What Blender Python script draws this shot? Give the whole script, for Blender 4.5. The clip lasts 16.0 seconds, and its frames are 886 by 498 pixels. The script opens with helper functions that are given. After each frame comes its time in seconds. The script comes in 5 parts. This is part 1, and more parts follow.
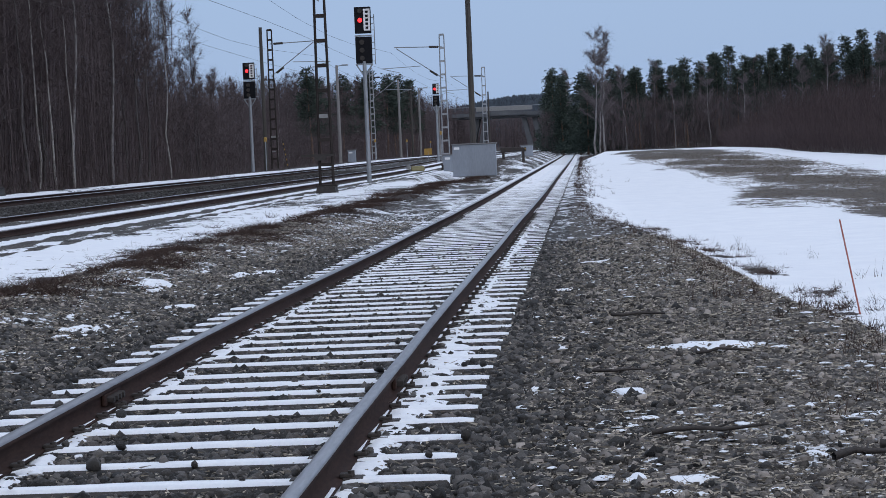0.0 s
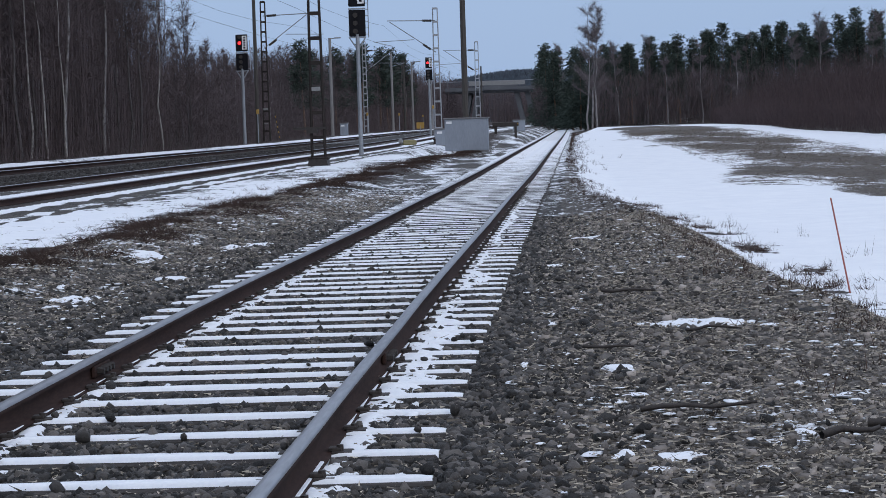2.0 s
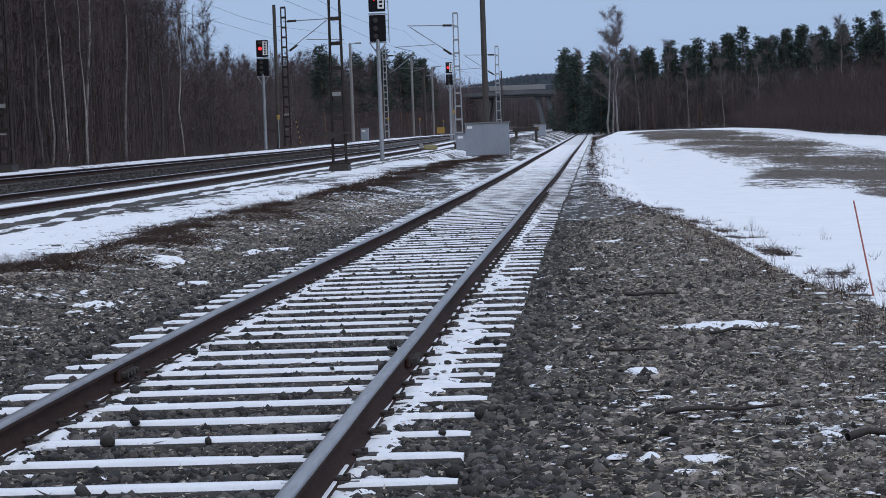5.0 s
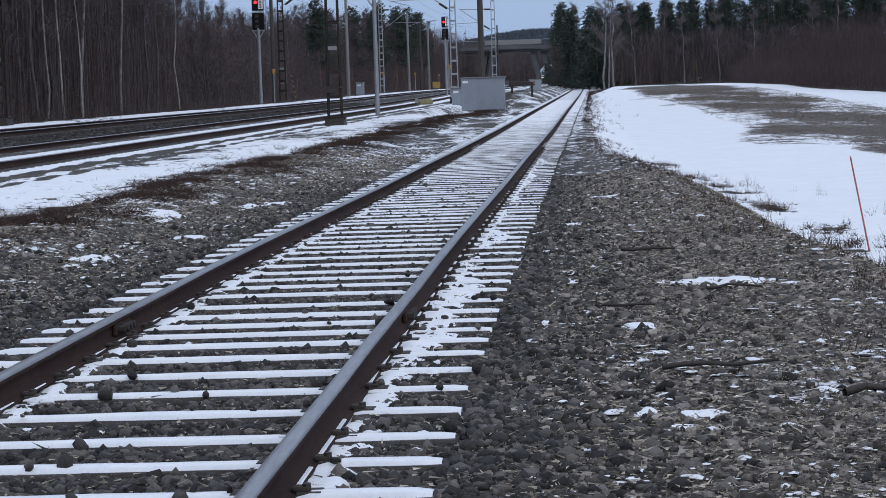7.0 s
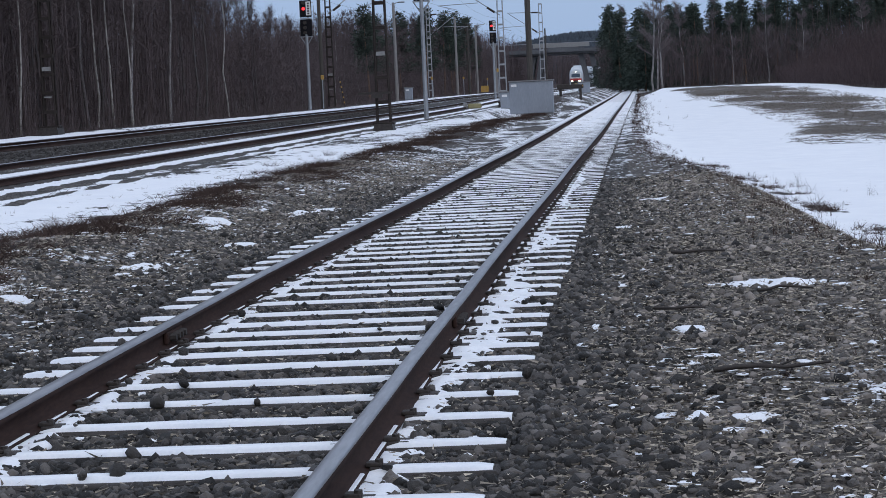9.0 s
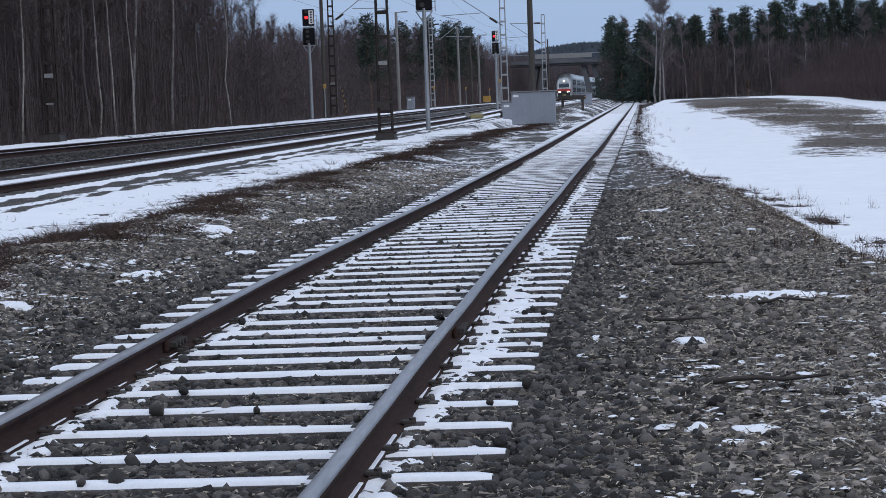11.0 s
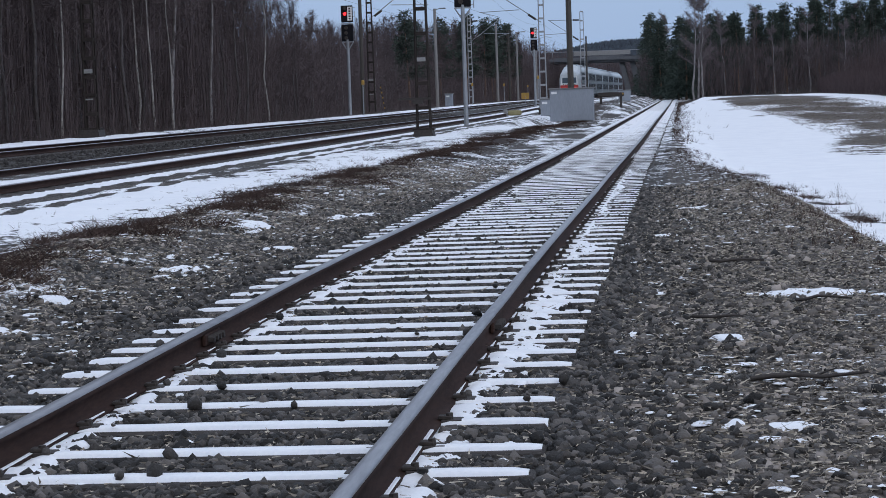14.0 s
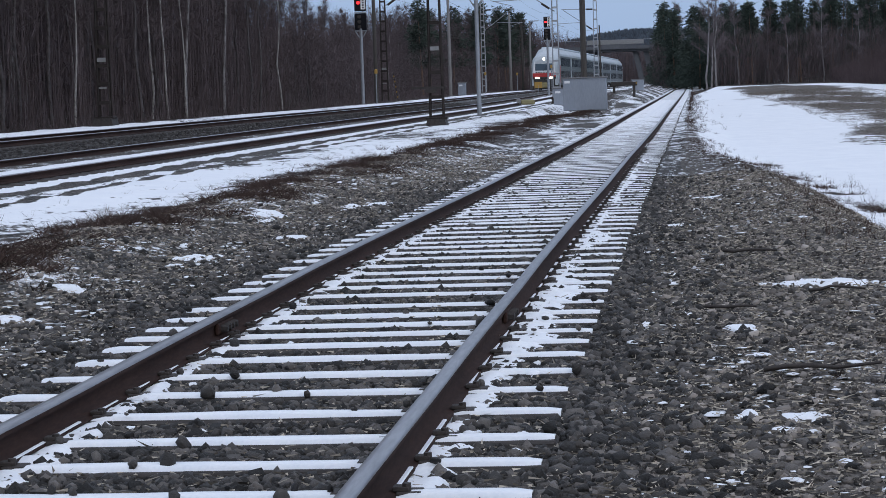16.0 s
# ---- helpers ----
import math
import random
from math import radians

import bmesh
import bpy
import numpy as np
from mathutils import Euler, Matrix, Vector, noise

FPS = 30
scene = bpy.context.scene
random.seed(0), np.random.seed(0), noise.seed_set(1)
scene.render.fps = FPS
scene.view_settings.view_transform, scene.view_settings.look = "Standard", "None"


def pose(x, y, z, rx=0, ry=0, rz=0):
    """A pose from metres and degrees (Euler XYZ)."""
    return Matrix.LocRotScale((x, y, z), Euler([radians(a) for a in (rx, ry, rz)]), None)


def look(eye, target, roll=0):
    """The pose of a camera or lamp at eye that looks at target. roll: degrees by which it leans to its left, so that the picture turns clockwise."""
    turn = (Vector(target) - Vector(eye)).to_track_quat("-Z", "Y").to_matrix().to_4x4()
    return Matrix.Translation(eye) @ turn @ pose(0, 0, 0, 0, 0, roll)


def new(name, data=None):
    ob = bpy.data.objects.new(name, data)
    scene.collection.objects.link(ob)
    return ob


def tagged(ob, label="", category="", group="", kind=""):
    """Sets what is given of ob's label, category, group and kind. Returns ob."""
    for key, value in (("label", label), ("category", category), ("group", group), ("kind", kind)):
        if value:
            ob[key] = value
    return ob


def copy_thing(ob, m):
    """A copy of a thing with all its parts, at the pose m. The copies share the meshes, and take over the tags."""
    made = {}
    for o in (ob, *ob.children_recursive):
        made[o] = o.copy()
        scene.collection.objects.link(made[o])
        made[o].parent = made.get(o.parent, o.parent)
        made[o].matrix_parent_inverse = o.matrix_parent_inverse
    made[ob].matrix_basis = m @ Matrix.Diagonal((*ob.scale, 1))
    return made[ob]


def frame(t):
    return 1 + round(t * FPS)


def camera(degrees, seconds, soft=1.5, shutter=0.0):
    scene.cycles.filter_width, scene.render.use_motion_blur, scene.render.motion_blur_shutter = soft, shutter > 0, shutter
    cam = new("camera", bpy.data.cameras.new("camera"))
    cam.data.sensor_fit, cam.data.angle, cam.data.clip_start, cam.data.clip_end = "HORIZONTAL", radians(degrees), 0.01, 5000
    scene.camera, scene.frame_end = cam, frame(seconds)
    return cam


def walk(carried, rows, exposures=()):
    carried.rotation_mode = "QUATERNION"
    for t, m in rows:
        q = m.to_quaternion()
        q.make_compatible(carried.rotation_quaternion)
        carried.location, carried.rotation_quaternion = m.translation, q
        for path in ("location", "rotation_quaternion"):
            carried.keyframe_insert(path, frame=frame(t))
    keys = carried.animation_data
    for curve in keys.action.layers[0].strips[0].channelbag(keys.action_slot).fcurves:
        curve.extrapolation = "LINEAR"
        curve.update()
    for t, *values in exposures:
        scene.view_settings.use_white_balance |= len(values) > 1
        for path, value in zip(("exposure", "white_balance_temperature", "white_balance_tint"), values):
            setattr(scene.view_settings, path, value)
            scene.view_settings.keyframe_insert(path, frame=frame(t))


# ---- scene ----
cam = camera(23.31, 16.0, soft=0.8)


def aim(x, y, z, yaw, pitch, roll):
    """A camera pose: yaw to the left of the track, pitch up, roll as look()."""
    a, b = radians(yaw), radians(pitch)
    way = Vector((-math.sin(a) * math.cos(b), math.cos(a) * math.cos(b), math.sin(b)))
    return look((x, y, z), Vector((x, y, z)) + way, roll)


PATH = [
    (0.0, 0.000, 0.000, 1.347, 3.66, -2.63, -2.40),
    (0.5, -0.001, 0.009, 1.352, 3.58, -2.89, -2.11),
    (1.0, -0.002, -0.000, 1.359, 3.98, -3.35, -1.74),
    (1.5, 0.004, -0.011, 1.351, 3.81, -3.54, -1.77),
    (2.0, 0.002, -0.006, 1.352, 3.45, -3.33, -1.81),
    (2.5, -0.003, 0.002, 1.351, 3.29, -3.19, -1.98),
    (3.0, -0.006, -0.001, 1.347, 3.49, -3.18, -2.47),
    (3.5, -0.005, 0.001, 1.351, 3.38, -3.05, -2.36),
    (4.0, -0.010, 0.002, 1.347, 3.73, -3.09, -2.30),
    (6.5, -0.016, 0.000, 1.342, 4.00, -3.81, -1.88),
    (7.0, -0.026, 0.006, 1.343, 3.91, -4.39, -1.87),
    (7.5, -0.032, 0.000, 1.341, 5.01, -4.34, -2.42),
    (8.0, -0.023, -0.001, 1.343, 4.77, -5.05, -2.63),
    (8.5, -0.033, 0.001, 1.346, 5.43, -4.54, -2.83),
    (9.0, -0.020, 0.000, 1.350, 5.25, -4.23, -2.60),
    (11.5, -0.018, -0.004, 1.348, 5.31, -3.80, -2.07),
    (12.0, -0.017, -0.011, 1.344, 5.36, -3.62, -1.99),
    (12.5, -0.021, -0.017, 1.347, 5.71, -3.74, -2.00),
    (13.0, -0.019, -0.019, 1.348, 5.95, -4.04, -1.92),
    (13.5, -0.020, -0.016, 1.348, 6.02, -3.90, -2.07),
    (14.0, -0.018, -0.018, 1.346, 6.27, -4.02, -1.98),
    (14.5, -0.016, -0.029, 1.350, 6.55, -4.25, -2.32),
    (15.0, -0.011, -0.017, 1.347, 5.54, -3.89, -1.83),
    (15.5, -0.019, -0.014, 1.342, 6.28, -3.90, -2.07),
    (16.0, -0.020, -0.019, 1.349, 6.62, -4.30, -1.89),
]
walk(cam, [(t, aim(*row)) for t, *row in PATH], exposures=[(0, 0.0, 6500, 10), (16, 0.0, 6500, 10)])

# ---- light ----
world = bpy.data.worlds.new("overcast_sky")
scene.world = world
world.use_nodes = True
wn = world.node_tree.nodes
wl = world.node_tree.links
sky = wn.new("ShaderNodeTexSky")
sky.sky_type, sky.sun_disc = "NISHITA", False
sky.sun_elevation, sky.sun_rotation = radians(24), radians(150)
sky.air_density, sky.dust_density = 1.0, 2.0
# an even cloud sheet in front of the clear sky, blue-grey low down and brighter towards the zenith
where = wn.new("ShaderNodeTexCoord")
split = wn.new("ShaderNodeSeparateXYZ")
wl.new(where.outputs["Generated"], split.inputs["Vector"])
rise = wn.new("ShaderNodeMapRange")
rise.inputs["From Min"].default_value, rise.inputs["From Max"].default_value = 0.1, 0.9
wl.new(split.outputs["Z"], rise.inputs["Value"])
sheet = wn.new("ShaderNodeMix")
sheet.data_type = "RGBA"
sheet.inputs["A"].default_value = (3.5, 4.85, 7.35, 1)
sheet.inputs["B"].default_value = (8.7, 9.55, 11.5, 1)
wl.new(rise.outputs["Result"], sheet.inputs["Factor"])
cloud = wn.new("ShaderNodeMix")
cloud.data_type = "RGBA"
cloud.inputs["Factor"].default_value = 0.9
wl.new(sky.outputs["Color"], cloud.inputs["A"])
wl.new(sheet.outputs["Result"], cloud.inputs["B"])
wl.new(cloud.outputs["Result"], wn["Background"].inputs["Color"])
wn["Background"].inputs["Strength"].default_value = 0.103

sun = new("sun", bpy.data.lights.new("sun", "SUN"))
sun.data.energy, sun.data.angle, sun.data.color = 0.5, radians(20), (1.0, 0.95, 0.9)
sun.matrix_world = look((0, 0, 60), (0 - math.sin(radians(150)) * 60, -math.cos(radians(150)) * 60, 60 - math.tan(radians(24)) * 60))


# ---- materials ----
def nodes_of(name):
    m = bpy.data.materials.new(name)
    m.use_nodes = True
    return m, m.node_tree.nodes, m.node_tree.links


def noise_node(n, l, coord, scale, detail=4.0, rough=0.6):
    t = n.new("ShaderNodeTexNoise")
    t.inputs["Scale"].default_value, t.inputs["Detail"].default_value, t.inputs["Roughness"].default_value = scale, detail, rough
    l.new(coord, t.inputs["Vector"])
    return t.outputs["Fac"]


def ramp(n, l, fac, lo, hi, a, b):
    r = n.new("ShaderNodeValToRGB")
    r.color_ramp.elements[0].position, r.color_ramp.elements[1].position = lo, hi
    r.color_ramp.elements[0].color, r.color_ramp.elements[1].color = (*a, 1), (*b, 1)
    l.new(fac, r.inputs["Fac"])
    return r.outputs["Color"]


def mix(n, l, fac, a, b, blend="MIX"):
    m = n.new("ShaderNodeMix")
    m.data_type, m.blend_type = "RGBA", blend
    for socket, v in ((m.inputs["Factor"], fac), (m.inputs["A"], a), (m.inputs["B"], b)):
        if isinstance(v, (int, float)):
            socket.default_value = v
        elif isinstance(v, tuple):
            socket.default_value = (*v, 1)
        else:
            l.new(v, socket)
    return m.outputs["Result"]


def surface(name, dark, light, rough=0.8, metal=0.0, coarse=3.0, fine=40.0, bump=0.3, depth=0.01, island=0.0, gloss=0.5, stretch=None, skew=1.0):
    """A weathered surface: two colours mixed by coarse and fine noise, with fine relief."""
    m, n, l = nodes_of(name)
    b = n["Principled BSDF"]
    tc = n.new("ShaderNodeTexCoord").outputs["Object"]
    if stretch:
        mp = n.new("ShaderNodeMapping")
        mp.inputs["Scale"].default_value = stretch
        l.new(tc, mp.inputs["Vector"])
        tc = mp.outputs["Vector"]
    f1, f2 = noise_node(n, l, tc, coarse), noise_node(n, l, tc, fine, 6.0)
    c = mix(n, l, 0.5, ramp(n, l, f1, 0.35, 0.65, dark, light), ramp(n, l, f2, 0.35, 0.65, dark, light))
    if island:
        g = n.new("ShaderNodeNewGeometry")
        o = n.new("ShaderNodeObjectInfo")
        add = n.new("ShaderNodeMath")
        add.operation = "ADD"
        l.new(g.outputs["Random Per Island"], add.inputs[0])
        l.new(o.outputs["Random"], add.inputs[1])
        fr = n.new("ShaderNodeMath")
        fr.operation = "FRACT"
        l.new(add.outputs[0], fr.inputs[0])
        pw = n.new("ShaderNodeMath")
        pw.operation = "POWER"
        l.new(fr.outputs[0], pw.inputs[0])
        pw.inputs[1].default_value = skew
        c = mix(n, l, island, c, ramp(n, l, pw.outputs[0], 0.0, 1.0, tuple(v * (0.45 / skew) for v in dark), tuple(min(0.9, v * 1.5 * skew**0.5) for v in light)))
    l.new(c, b.inputs["Base Color"])
    b.inputs["Roughness"].default_value, b.inputs["Metallic"].default_value = rough, metal
    b.inputs["Specular IOR Level"].default_value = gloss
    if bump:
        bp = n.new("ShaderNodeBump")
        bp.inputs["Strength"].default_value, bp.inputs["Distance"].default_value = bump, depth
        l.new(f2, bp.inputs["Height"])
        l.new(bp.outputs["Normal"], b.inputs["Normal"])
    return m


def glow(name, colour, strength):
    m, n, l = nodes_of(name)
    b = n["Principled BSDF"]
    b.inputs["Base Color"].default_value = (*colour, 1)
    b.inputs["Emission Color"].default_value = (*colour, 1)
    b.inputs["Emission Strength"].default_value = strength
    return m


def glass(name, tint, rough=0.08):
    m, n, l = nodes_of(name)
    b = n["Principled BSDF"]
    b.inputs["Base Color"].default_value = (*tint, 1)
    b.inputs["Roughness"].default_value, b.inputs["Metallic"].default_value = rough, 0.0
    b.inputs["Specular IOR Level"].default_value = 0.8
    return m


def ground_material():
    """Gravel, soil, dry grass and snow, blended by the ground's own coverage values."""
    m, n, l = nodes_of("ground")
    b = n["Principled BSDF"]
    tc = n.new("ShaderNodeTexCoord").outputs["Object"]

    def value(name):
        a = n.new("ShaderNodeAttribute")
        a.attribute_name = name
        return a.outputs["Fac"]

    def cut(cover, noises, soft):
        """1 where the coverage outdoes the noise."""
        s = n.new("ShaderNodeMath")
        s.operation = "SUBTRACT"
        l.new(cover, s.inputs[0])
        l.new(noises, s.inputs[1])
        r = n.new("ShaderNodeMapRange")
        r.inputs["From Min"].default_value, r.inputs["From Max"].default_value = -soft, soft
        l.new(s.outputs[0], r.inputs["Value"])
        return r.outputs["Result"]

    def mean(a, wa, c, wc):
        x = n.new("ShaderNodeMath")
        x.operation = "MULTIPLY"
        l.new(a, x.inputs[0])
        x.inputs[1].default_value = wa
        y = n.new("ShaderNodeMath")
        y.operation = "MULTIPLY_ADD"
        l.new(c, y.inputs[0])
        y.inputs[1].default_value = wc
        l.new(x.outputs[0], y.inputs[2])
        return y.outputs[0]

    def spread(f):
        r = n.new("ShaderNodeMapRange")
        r.inputs["From Min"].default_value, r.inputs["From Max"].default_value = 0.28, 0.72
        l.new(f, r.inputs["Value"])
        return r.outputs["Result"]

    big, mid, fine, tiny, pebble = (noise_node(n, l, tc, s, 5.0, 0.62) for s in (0.35, 1.6, 9.0, 60.0, 22.0))
    vor = n.new("ShaderNodeTexVoronoi")
    vor.inputs["Scale"].default_value = 17.0
    l.new(tc, vor.inputs["Vector"])
    # gravel is near black: shade in the gaps under loose stones sits in its colour
    stone = ramp(n, l, vor.outputs["Color"], 0.1, 0.9, (0.01, 0.0095, 0.0095), (0.06, 0.057, 0.055))
    gravel = mix(n, l, 0.45, stone, ramp(n, l, tiny, 0.3, 0.7, (0.009, 0.0085, 0.0085), (0.1, 0.095, 0.09)))
    soil = mix(n, l, 0.5, ramp(n, l, fine, 0.3, 0.7, (0.014, 0.012, 0.011), (0.12, 0.105, 0.092)), ramp(n, l, tiny, 0.3, 0.7, (0.014, 0.012, 0.011), (0.22, 0.197, 0.175)))
    grass = mix(n, l, 0.5, ramp(n, l, mid, 0.3, 0.7, (0.034, 0.029, 0.026), (0.15, 0.13, 0.113)), ramp(n, l, fine, 0.3, 0.7, (0.022, 0.018, 0.016), (0.22, 0.188, 0.16)))
    gravel = mix(n, l, 0.5, gravel, ramp(n, l, pebble, 0.42, 0.62, (0.008, 0.0075, 0.0075), (0.15, 0.142, 0.135)))
    soil = mix(n, l, 0.55, soil, ramp(n, l, pebble, 0.42, 0.64, (0.01, 0.0088, 0.008), (0.27, 0.245, 0.225)))
    heath = ramp(n, l, fine, 0.3, 0.7, (0.014, 0.01, 0.009), (0.06, 0.043, 0.036))
    c = mix(n, l, cut(value("soil"), spread(mid), 0.25), gravel, soil)
    c = mix(n, l, cut(value("grass"), spread(mean(mid, 0.5, fine, 0.5)), 0.2), c, grass)
    c = mix(n, l, cut(value("heath"), spread(mean(mid, 0.5, fine, 0.5)), 0.12), c, heath)
    snowy = cut(value("snow"), spread(mean(mean(big, 0.25, mid, 0.42), 1.0, fine, 0.33)), 0.045)
    white = mix(n, l, 0.5, ramp(n, l, mid, 0.3, 0.7, (0.72, 0.75, 0.8), (0.86, 0.88, 0.9)), ramp(n, l, tiny, 0.3, 0.7, (0.78, 0.8, 0.84), (0.88, 0.89, 0.91)))
    c = mix(n, l, snowy, c, white)
    l.new(c, b.inputs["Base Color"])
    b.inputs["Roughness"].default_value = 0.9
    b.inputs["Specular IOR Level"].default_value = 0.25
    hgt = mean(vor.outputs["Distance"], 0.5, pebble, 0.9)
    bp = n.new("ShaderNodeBump")
    bp.inputs["Distance"].default_value = 0.035
    inv = n.new("ShaderNodeMath")
    inv.operation = "SUBTRACT"
    inv.inputs[0].default_value = 0.85
    l.new(snowy, inv.inputs[1])
    mx = n.new("ShaderNodeMath")
    mx.operation = "MAXIMUM"
    l.new(inv.outputs[0], mx.inputs[0])
    mx.inputs[1].default_value = 0.12
    l.new(mx.outputs[0], bp.inputs["Strength"])
    l.new(hgt, bp.inputs["Height"])
    l.new(bp.outputs["Normal"], b.inputs["Normal"])
    return m


M_GROUND = ground_material()
M_SNOW = surface("snow", (0.74, 0.77, 0.82), (0.88, 0.89, 0.91), 0.85, coarse=6, fine=70, bump=0.25, gloss=0.25)
# tones skewed dark, standing in for shadows between the stones
M_STONE = surface("ballast_stone", (0.012, 0.011, 0.0105), (0.078, 0.07, 0.064), 0.7, coarse=25, fine=120, bump=0.8, depth=0.012, island=0.8, gloss=0.5, skew=2.4)
# bridge concrete, with the dimness of dusk put into its colour
M_BRIDGE = surface("dusk_darkened_concrete", (0.07, 0.075, 0.085), (0.13, 0.135, 0.145), 0.9, coarse=0.3, fine=6, bump=0.3)
M_SLEEPER = surface("weathered_timber", (0.025, 0.022, 0.021), (0.08, 0.072, 0.068), 0.9, coarse=5, fine=30, bump=0.5, stretch=(1, 8, 8))
M_RAIL = surface("rusty_rail", (0.018, 0.0095, 0.008), (0.055, 0.031, 0.025), 0.85, 0.0, coarse=3, fine=60, bump=0.2, depth=0.002, stretch=(1, 0.2, 1), gloss=0.15)
M_RAILTOP = surface("worn_rail_head", (0.16, 0.145, 0.145), (0.36, 0.345, 0.35), 0.36, 0.8, coarse=2, fine=50, bump=0.08, depth=0.001, stretch=(1, 0.1, 1))
M_IRON = surface("dark_iron", (0.02, 0.017, 0.016), (0.06, 0.05, 0.045), 0.7, 0.3, coarse=12, fine=80)
M_GALV = surface("galvanised_steel", (0.2, 0.215, 0.235), (0.31, 0.33, 0.355), 0.5, 0.3, coarse=3, fine=40, bump=0.1)
M_LATTICE_DARK = surface("rusted_lattice_steel", (0.016, 0.013, 0.012), (0.045, 0.036, 0.032), 0.75, 0.1, coarse=3, fine=30, bump=0.2, gloss=0.2)
M_LATTICE = surface("grey_lattice_steel", (0.22, 0.23, 0.24), (0.38, 0.39, 0.41), 0.6, 0.3, coarse=3, fine=30, bump=0.2)
M_BLACK = surface("black_paint", (0.006, 0.006, 0.008), (0.012, 0.012, 0.015), 0.8, coarse=4, fine=40, bump=0.05, gloss=0.15)
M_WHITE = surface("white_paint", (0.62, 0.63, 0.64), (0.8, 0.8, 0.8), 0.6, coarse=4, fine=40, bump=0.1)
M_PLATE = surface("faded_plate", (0.17, 0.17, 0.17), (0.27, 0.27, 0.265), 0.7, coarse=6, fine=50, bump=0.1)
M_CONCRETE = surface("concrete", (0.13, 0.13, 0.135), (0.24, 0.24, 0.245), 0.9, coarse=0.6, fine=15, bump=0.3)
M_HUT = surface("grey_sheet_metal", (0.2, 0.225, 0.265), (0.27, 0.3, 0.345), 0.55, coarse=0.8, fine=12, bump=0.08, stretch=(1, 1, 0.3))
M_POLE = surface("tarred_wood_pole", (0.037, 0.033, 0.03), (0.08, 0.071, 0.063), 0.9, coarse=2, fine=20, bump=0.4, stretch=(6, 6, 0.5))
M_GREYPOLE = surface("grey_wood_pole", (0.16, 0.15, 0.15), (0.28, 0.27, 0.26), 0.9, coarse=2, fine=20, bump=0.4, stretch=(6, 6, 0.5))
M_RED = glow("red_signal_light", (1.0, 0.025, 0.03), 2.2)
M_YELLOW = surface("yellow_paint", (0.3, 0.17, 0.03), (0.42, 0.26, 0.06), 0.6, coarse=4, fine=30, bump=0.1)
M_ORANGE = surface("faded_red_plastic", (0.26, 0.07, 0.05), (0.4, 0.13, 0.1), 0.6, coarse=6, fine=40, bump=0.1)
M_BARK_WHITE = surface("birch_bark", (0.07, 0.065, 0.064), (0.36, 0.34, 0.34), 0.9, coarse=1.2, fine=7, bump=0.3, stretch=(2, 2, 1))
M_BARK_GREY = surface("grey_bark", (0.04, 0.035, 0.036), (0.12, 0.108, 0.108), 0.9, coarse=1.0, fine=8, bump=0.3)
M_TWIG = surface("bare_twigs", (0.06, 0.048, 0.05), (0.135, 0.109, 0.112), 0.95, coarse=0.5, fine=6, bump=0, island=0.35, gloss=0.1)
M_TWIG_RED = surface("reddish_brush_twigs", (0.042, 0.031, 0.033), (0.095, 0.071, 0.071), 0.95, coarse=0.4, fine=6, bump=0, island=0.3, gloss=0.1)
M_PINEBARK = surface("pine_bark", (0.09, 0.06, 0.045), (0.24, 0.15, 0.1), 0.9, coarse=1.0, fine=9, bump=0.3)
M_NEEDLE = surface("conifer_needles", (0.034, 0.046, 0.041), (0.074, 0.094, 0.078), 0.9, coarse=0.6, fine=8, bump=0, island=0.4, gloss=0.1)
# distance haze is mixed into this colour as a blue-grey cast
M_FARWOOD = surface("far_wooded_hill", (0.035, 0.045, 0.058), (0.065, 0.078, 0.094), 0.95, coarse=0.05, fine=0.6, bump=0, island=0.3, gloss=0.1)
M_HEATHER = surface("dead_heather", (0.02, 0.013, 0.012), (0.085, 0.058, 0.048), 0.95, coarse=3, fine=30, bump=0, island=0.6, gloss=0.1)
M_STRAW = surface("dry_grass_blades", (0.095, 0.079, 0.067), (0.25, 0.214, 0.182), 0.95, coarse=3, fine=30, bump=0, island=0.4, gloss=0.1)


# ---- mesh helpers ----
def part(name, bm, material, parent=None, label=""):
    """Links a bmesh as one mesh object under a thing or a part."""
    me = bpy.data.meshes.new(name)
    bm.to_mesh(me)
    bm.free()
    for mm in material if isinstance(material, (list, tuple)) else (material,):
        me.materials.append(mm)
    ob = new(name, me)
    ob.parent = parent
    return tagged(ob, label)


def raw(name, verts, faces, material, parent=None, label="", smooth=False):
    me = bpy.data.meshes.new(name)
    me.from_pydata([tuple(v) for v in verts] if not isinstance(verts, np.ndarray) else verts.tolist(), [], faces if isinstance(faces, list) else faces.tolist())
    me.materials.append(material)
    if smooth:
        me.shade_smooth()
    ob = new(name, me)
    ob.parent = parent
    return tagged(ob, label)


def thing(name, label, category, place=None, group="", kind=""):
    ob = new(name)
    ob.empty_display_size = 0.2
    if place is not None:
        ob.matrix_basis = place
    return tagged(ob, label, category, group, kind)


def box(bm, x0, x1, y0, y1, z0, z1, bevel=0.0):
    r = bmesh.ops.create_cube(bm, size=1)
    bmesh.ops.transform(bm, verts=r["verts"], matrix=Matrix.Translation(((x0 + x1) / 2, (y0 + y1) / 2, (z0 + z1) / 2)) @ Matrix.Diagonal((x1 - x0, y1 - y0, z1 - z0, 1)))
    if bevel:
        edges = list({e for v in r["verts"] for e in v.link_edges})
        bmesh.ops.bevel(bm, geom=edges, offset=bevel, segments=1, affect="EDGES")
    return bm


